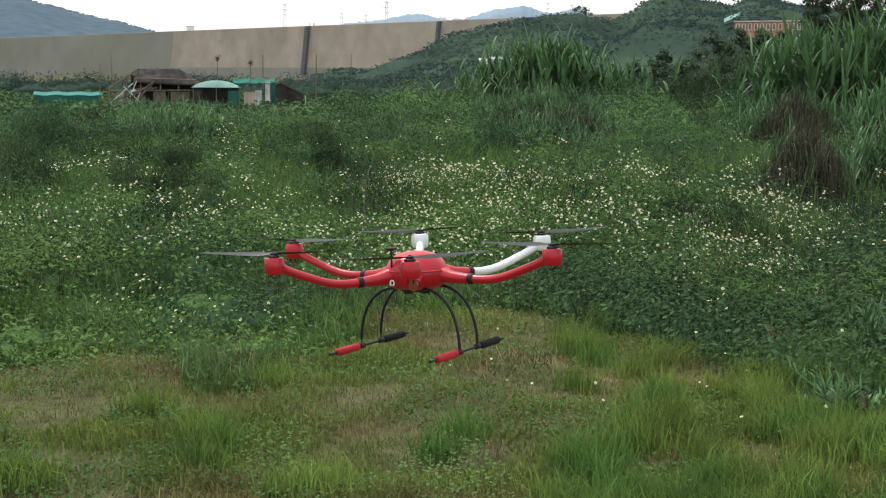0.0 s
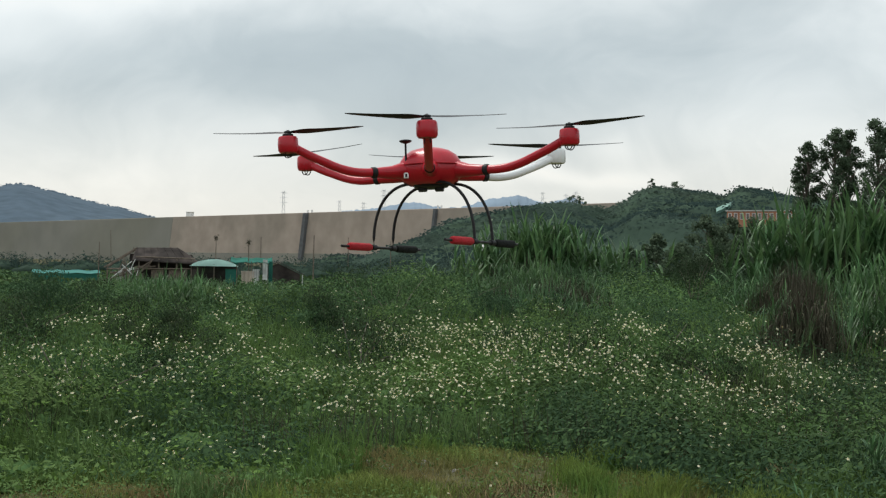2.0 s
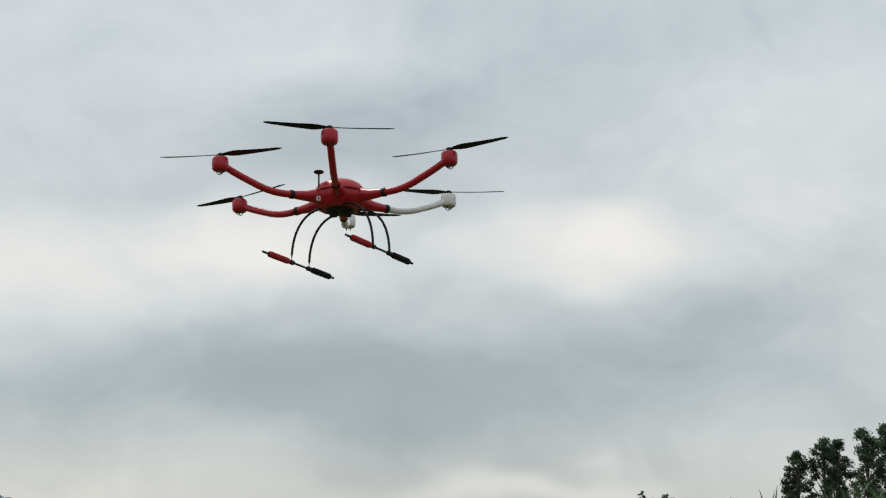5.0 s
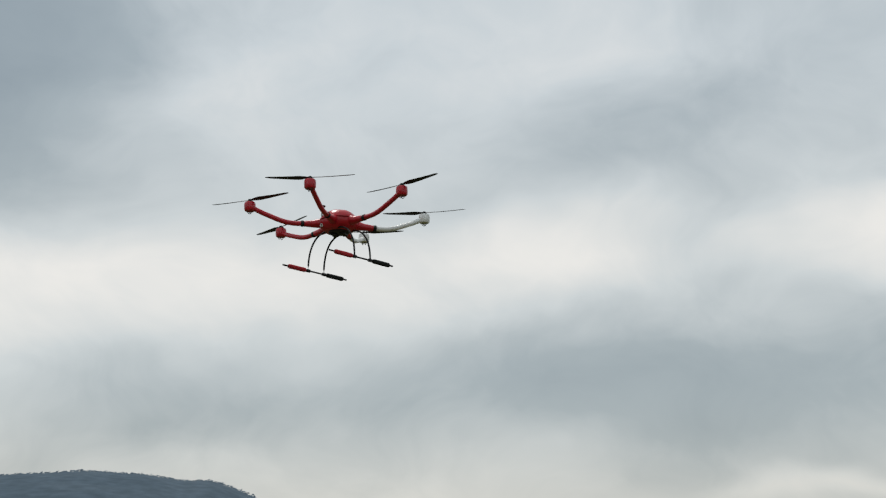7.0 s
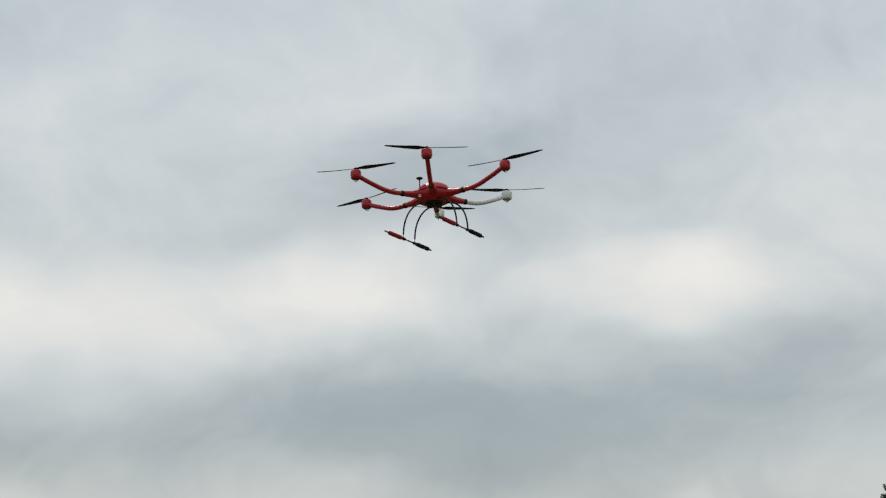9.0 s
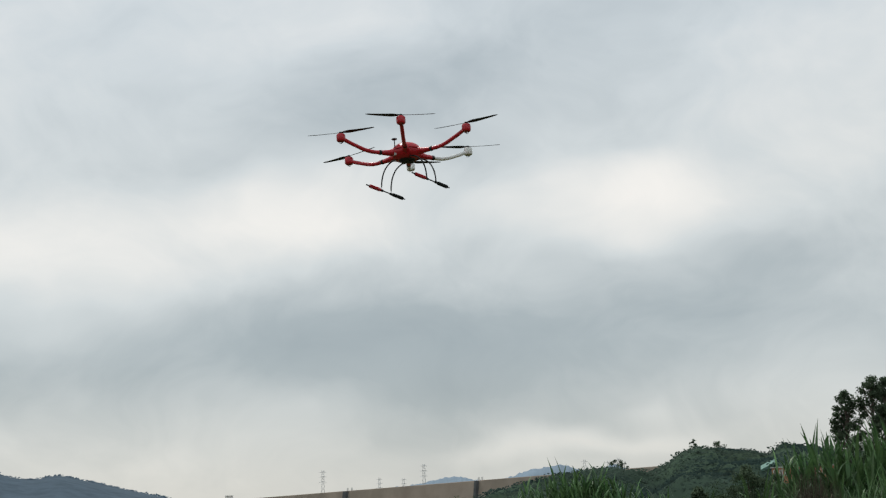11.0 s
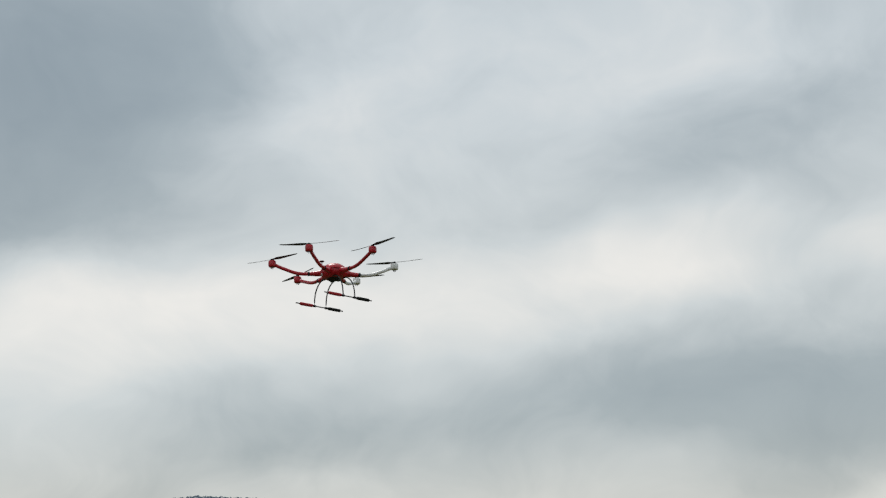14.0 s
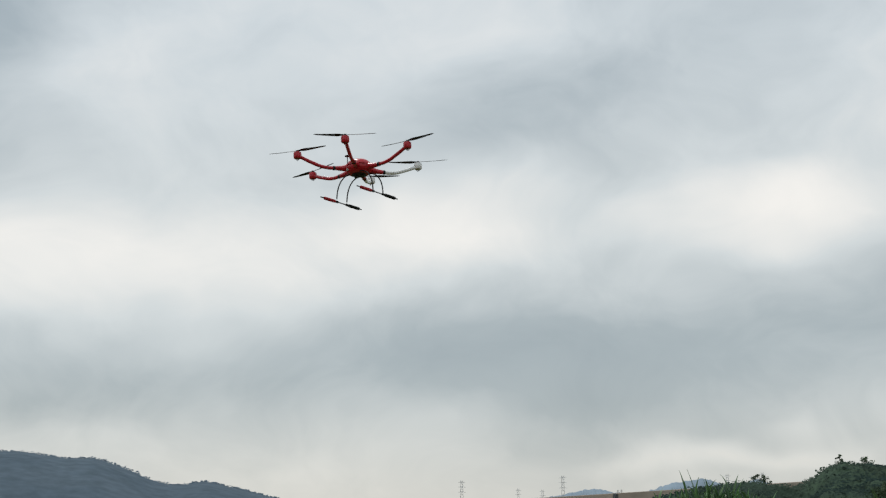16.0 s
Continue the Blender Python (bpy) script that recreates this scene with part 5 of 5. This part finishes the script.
def wooden_shed():
    ob = empty("shed", place(-12.4, 150), "ramshackle timber shed with a dark sagging roof", "shed")
    bm = bmesh.new()
    eave, top = [(-2.2, -2.3, 2.75), (5.0, -2.3, 2.45), (5.2, 2.2, 2.5), (-2.4, 2.2, 2.7)], [(-1.9, 0.2, 4.1), (2.6, 0.2, 4.15), (3.3, 1.2, 3.75), (-1.9, 1.2, 3.9)]
    rings = [[bm.verts.new((x, y, z - t)) for x, y, z in ring] for ring, t in ((eave, 0.12), (eave, 0), (top, 0), (top, 0.12))]
    for r0, r1 in zip(rings, rings[1:] + rings[:1]):
        for k in range(4):
            bm.faces.new((r0[k], r0[(k + 1) % 4], r1[(k + 1) % 4], r1[k]))
    bm.faces.new(rings[2])
    part("roof", bm, roof_dark, ob, "dark weathered roof", False)
    for k in range(7):
        x0 = -1.9 + k * 0.95
        part("rafter", tube(bmesh.new(), [(x0, -2.34, 2.7 - 0.04 * k), (-1.8 + 0.72 * k, 0.12, 4.16)], 0.045, 5), roof_dark, ob)
    for x, h in ((-4.9, 2.0), (-3.2, 2.5), (-1.6, 2.9), (0.5, 2.9), (2.4, 2.9), (4.0, 2.9)):
        part("post", tube(bmesh.new(), [(x, -2.0, -0.3), (x + 0.05, -2.0, h)], 0.09, 6), old_wood, ob)
    for a, b in (((-5.2, -2.1, 1.9), (-1.8, -0.6, 4.1)), ((-5.0, 1.0, 1.9), (-1.9, 1.0, 3.9)), ((-4.6, -2.1, 1.3), (0.2, -2.1, 2.1)), ((-5.0, -2.1, 1.75), (4.2, -2.1, 1.85)), ((-1.9, -2.05, 3.1), (4.4, -2.05, 2.95))):
        part("beam", tube(bmesh.new(), [a, b], 0.08, 5), old_wood, ob)
    for x, z, w, mat in ((-3.4, 0.6, 1.0, cloth_white), (-1.5, 0.4, 0.9, old_wood), (0.4, 0.9, 1.3, old_wood), (2.6, 0.8, 2.0, old_wood), (4.0, 0.9, 0.8, dark_leaf)):
        bm = bmesh.new()
        box(bm, (x - w / 2, -1.95, -0.1), (x + w / 2, -1.87, z + 0.9), 0.01)
        part("wall_panel", bm, mat, ob, smooth=False)
    bm = bmesh.new()
    box(bm, (-2.6, 1.5, -0.1), (4.2, 1.65, 3.4))
    part("back_wall", bm, roof_dark, ob, smooth=False)
    # leaning poles and battens at the open end
    r = random.Random(9)
    for k in range(12):
        x0, x1 = r.uniform(-5.4, -0.6), r.uniform(-3.6, 0.8)
        part("batten", tube(bmesh.new(), [(x0, -2.5 - 0.04 * k, r.uniform(-0.1, 0.5)), (x1, -2.45, r.uniform(1.5, 3.0))], 0.05, 5), cloth_white if k % 3 == 0 else old_wood, ob)
    for k in range(5):
        bm = bmesh.new()
        box(bm, (-0.9, -0.04, -0.12), (0.9, 0.04, 0.1), 0.01, Matrix.Translation((-3.4 + 0.55 * k, -2.25, 1.5 + 0.13 * k)) @ pose(0, 0, 0, 0, -20 + 3 * k, 4 * k))
        part("loose_board", bm, cloth_white if k % 2 else old_wood, ob, smooth=False)


wooden_shed()


def tarp_tent():
    ob = empty("tent", place(-9.85, 146), "open tent with a pale green canopy", "tent")
    bm = bmesh.new()
    n = 12
    front = []
    for k in range(9):
        v = k / 4 - 1
        front.append([bm.verts.new((-2.6 + 5.2 * i / n, 2.0 * v, 2.2 + 0.75 * math.sin(math.pi * i / n) ** 0.7 * max(0.0, math.cos(v * math.pi / 2)) ** 0.7)) for i in range(n + 1)])
    for r0, r1 in zip(front, front[1:]):
        for i in range(n):
            bm.faces.new((r0[i], r0[i + 1], r1[i + 1], r1[i]))
    bmesh.ops.solidify(bm, geom=bm.faces[:], thickness=0.06)
    part("canopy", bm, tarp_pale, ob, "pale green arched canopy")
    for x in (-2.4, 0.0, 2.4):
        part("post", tube(bmesh.new(), [(x, -1.75, -0.2), (x, -1.75, 2.4)], 0.06, 6), old_wood, ob)
    # back sheet in roof_dark, its dark colour standing for shade inside the tent
    bm = bmesh.new()
    box(bm, (-2.4, 1.6, -0.1), (2.4, 1.68, 2.4))
    part("back_sheet", bm, roof_dark, ob, "back sheet, darkened as painted shade of the tent's inside", False)
    for x0, x1, m_ in ((-2.4, -1.5, roof_dark), (1.2, 2.4, tarp_green)):
        bm = bmesh.new()
        box(bm, (x0, -1.7, -0.1), (x1, -1.64, 1.9))
        part("side_sheet", bm, m_, ob, smooth=False)


tarp_tent()


def tarp_lean_to():
    ob = empty("lean_to", place(-8.25, 150), "lean-to hung with green tarpaulin and pale cloths", "shed")
    part("roof", roof_sheet(4.6, 3.2, 2.7, 3.2, 0.05, 0.15), tarp_green, ob, "green tarpaulin roof", False)
    for x, w, z0, z1, m_ in ((-1.9, 0.8, 0.3, 2.6, tarp_green), (-0.4, 1.4, 0.2, 1.7, cloth_pink), (0.5, 0.7, 0.2, 1.9, cloth_white), (1.5, 0.5, 0.3, 3.0, cloth_white), (2.1, 0.4, 0.2, 2.8, tarp_green)):
        bm = bmesh.new()
        m = 6
        for i in range(m):
            xa, xb = x - w / 2 + w * i / m, x - w / 2 + w * (i + 1) / m
            ya, yb = -1.5 + 0.06 * (i % 2), -1.5 + 0.06 * ((i + 1) % 2)
            bm.faces.new([bm.verts.new(v) for v in ((xa, ya, z0), (xb, yb, z0 + 0.05), (xb, yb, z1), (xa, ya, z1))])
        bmesh.ops.remove_doubles(bm, verts=bm.verts[:], dist=0.02)
        bmesh.ops.solidify(bm, geom=bm.faces[:], thickness=0.03)
        part("hanging_cloth", bm, m_, ob, smooth=False)
    for x in (-2.2, 0, 2.2):
        part("post", tube(bmesh.new(), [(x, -1.4, -0.2), (x, -1.4, 2.75)], 0.06, 6), old_wood, ob)


tarp_lean_to()


def dark_hut():
    ob = empty("hut", place(-6.95, 156), "low dark hut with a pitched roof", "hut")
    bm = bmesh.new()
    vs = [bm.verts.new((x, y, z)) for y in (-1.5, 1.5) for x, z in ((-2.1, -0.1), (2.1, -0.1), (2.1, 1.4), (-0.4, 2.6), (-2.1, 1.9))]
    bm.faces.new(vs[:5])
    bm.faces.new(vs[5:][::-1])
    for k in range(5):
        bm.faces.new((vs[k], vs[k + 5], vs[(k + 1) % 5 + 5], vs[(k + 1) % 5]))
    part("wall", bm, roof_dark, ob, smooth=False)
    for a, b in (((-2.4, 1.75), (-0.4, 2.72)), ((-0.4, 2.72), (2.6, 1.25))):
        bm = bmesh.new()
        v = [bm.verts.new((x, y, z + t)) for t in (0, 0.1) for y in (-1.8, 1.8) for x, z in (a, b)]
        for q in ((0, 1, 3, 2), (4, 6, 7, 5), (0, 4, 5, 1), (2, 3, 7, 6), (0, 2, 6, 4), (1, 5, 7, 3)):
            bm.faces.new([v[i] for i in q])
        part("roof", bm, roof_dark, ob, smooth=False)
    part("post", tube(bmesh.new(), [(2.4, -1.7, -0.2), (2.4, -1.7, 1.35)], 0.07, 6), cloth_white, ob)


dark_hut()

net = part("net_house", roof_sheet(7.4, 5.0, 1.15, 1.45, 0.05, 0.12, 16), net_green, None, smooth=False)
net.matrix_world = place(-16.0, 158)
tagged(net, "low net house covered with green sheet", "net house")
for k in range(5):
    part("post", tube(bmesh.new(), [(-3.5 + 1.75 * k, -2.3, -0.2), (-3.5 + 1.75 * k, -2.3, 1.15)], 0.05, 6), old_wood, net)
bm = bmesh.new()
box(bm, (-3.6, -2.42, 0.0), (3.6, -2.38, 1.1))
part("front_sheet", bm, tarp_green, net, "green front sheet", False)


def pole(az, dist, tall, label, bushy=False, lean=0.0, thick=0.07):
    ob = empty("pole", place(az, dist), label, "pole", "wooden poles")
    part("shaft", tube(bmesh.new(), [(0, 0, -0.3), (lean * 0.5, 0, tall * 0.5), (lean, 0, tall)], [thick, thick * 0.85, thick * 0.6], 6), old_wood, ob)
    if bushy:
        r = np.random.RandomState(int(tall * 10))
        tuft = new("tuft", leaf_cards("tuft", r.normal(0, 0.16, (60, 3)) + np.array([lean, 0, tall - 0.1]), 0.22, r, dead_leaf))
        tuft.parent = ob
        tagged(tuft, kind="stuff")
    return ob


pole(-9.8, 148, 5.4, "wooden pole with a dry tuft on top", True, 0.05)
pole(-8.35, 149, 5.0, "wooden pole with a dry tuft on top", True, -0.1)
pole(-14.7, 150, 4.6, "thin bare wooden pole", False, 0.1)
pole(-14.15, 152, 6.0, "thin bare wooden pole", False, -0.15, 0.05)
pole(-13.3, 151, 4.2, "thin bare wooden pole", False, 0.1, 0.05)
pole(-5.58, 170, 6.2, "pale upright post in the scrub", False, 0.05, 0.1)
pole(-4.06, 300, 8.4, "far wooden line pole", False, 0.0, 0.12)
pole(-7.85, 260, 7.4, "far wooden line pole", False, 0.0, 0.12)
pole(-2.2, 300, 7.8, "far wooden line pole", False, 0.0, 0.12)
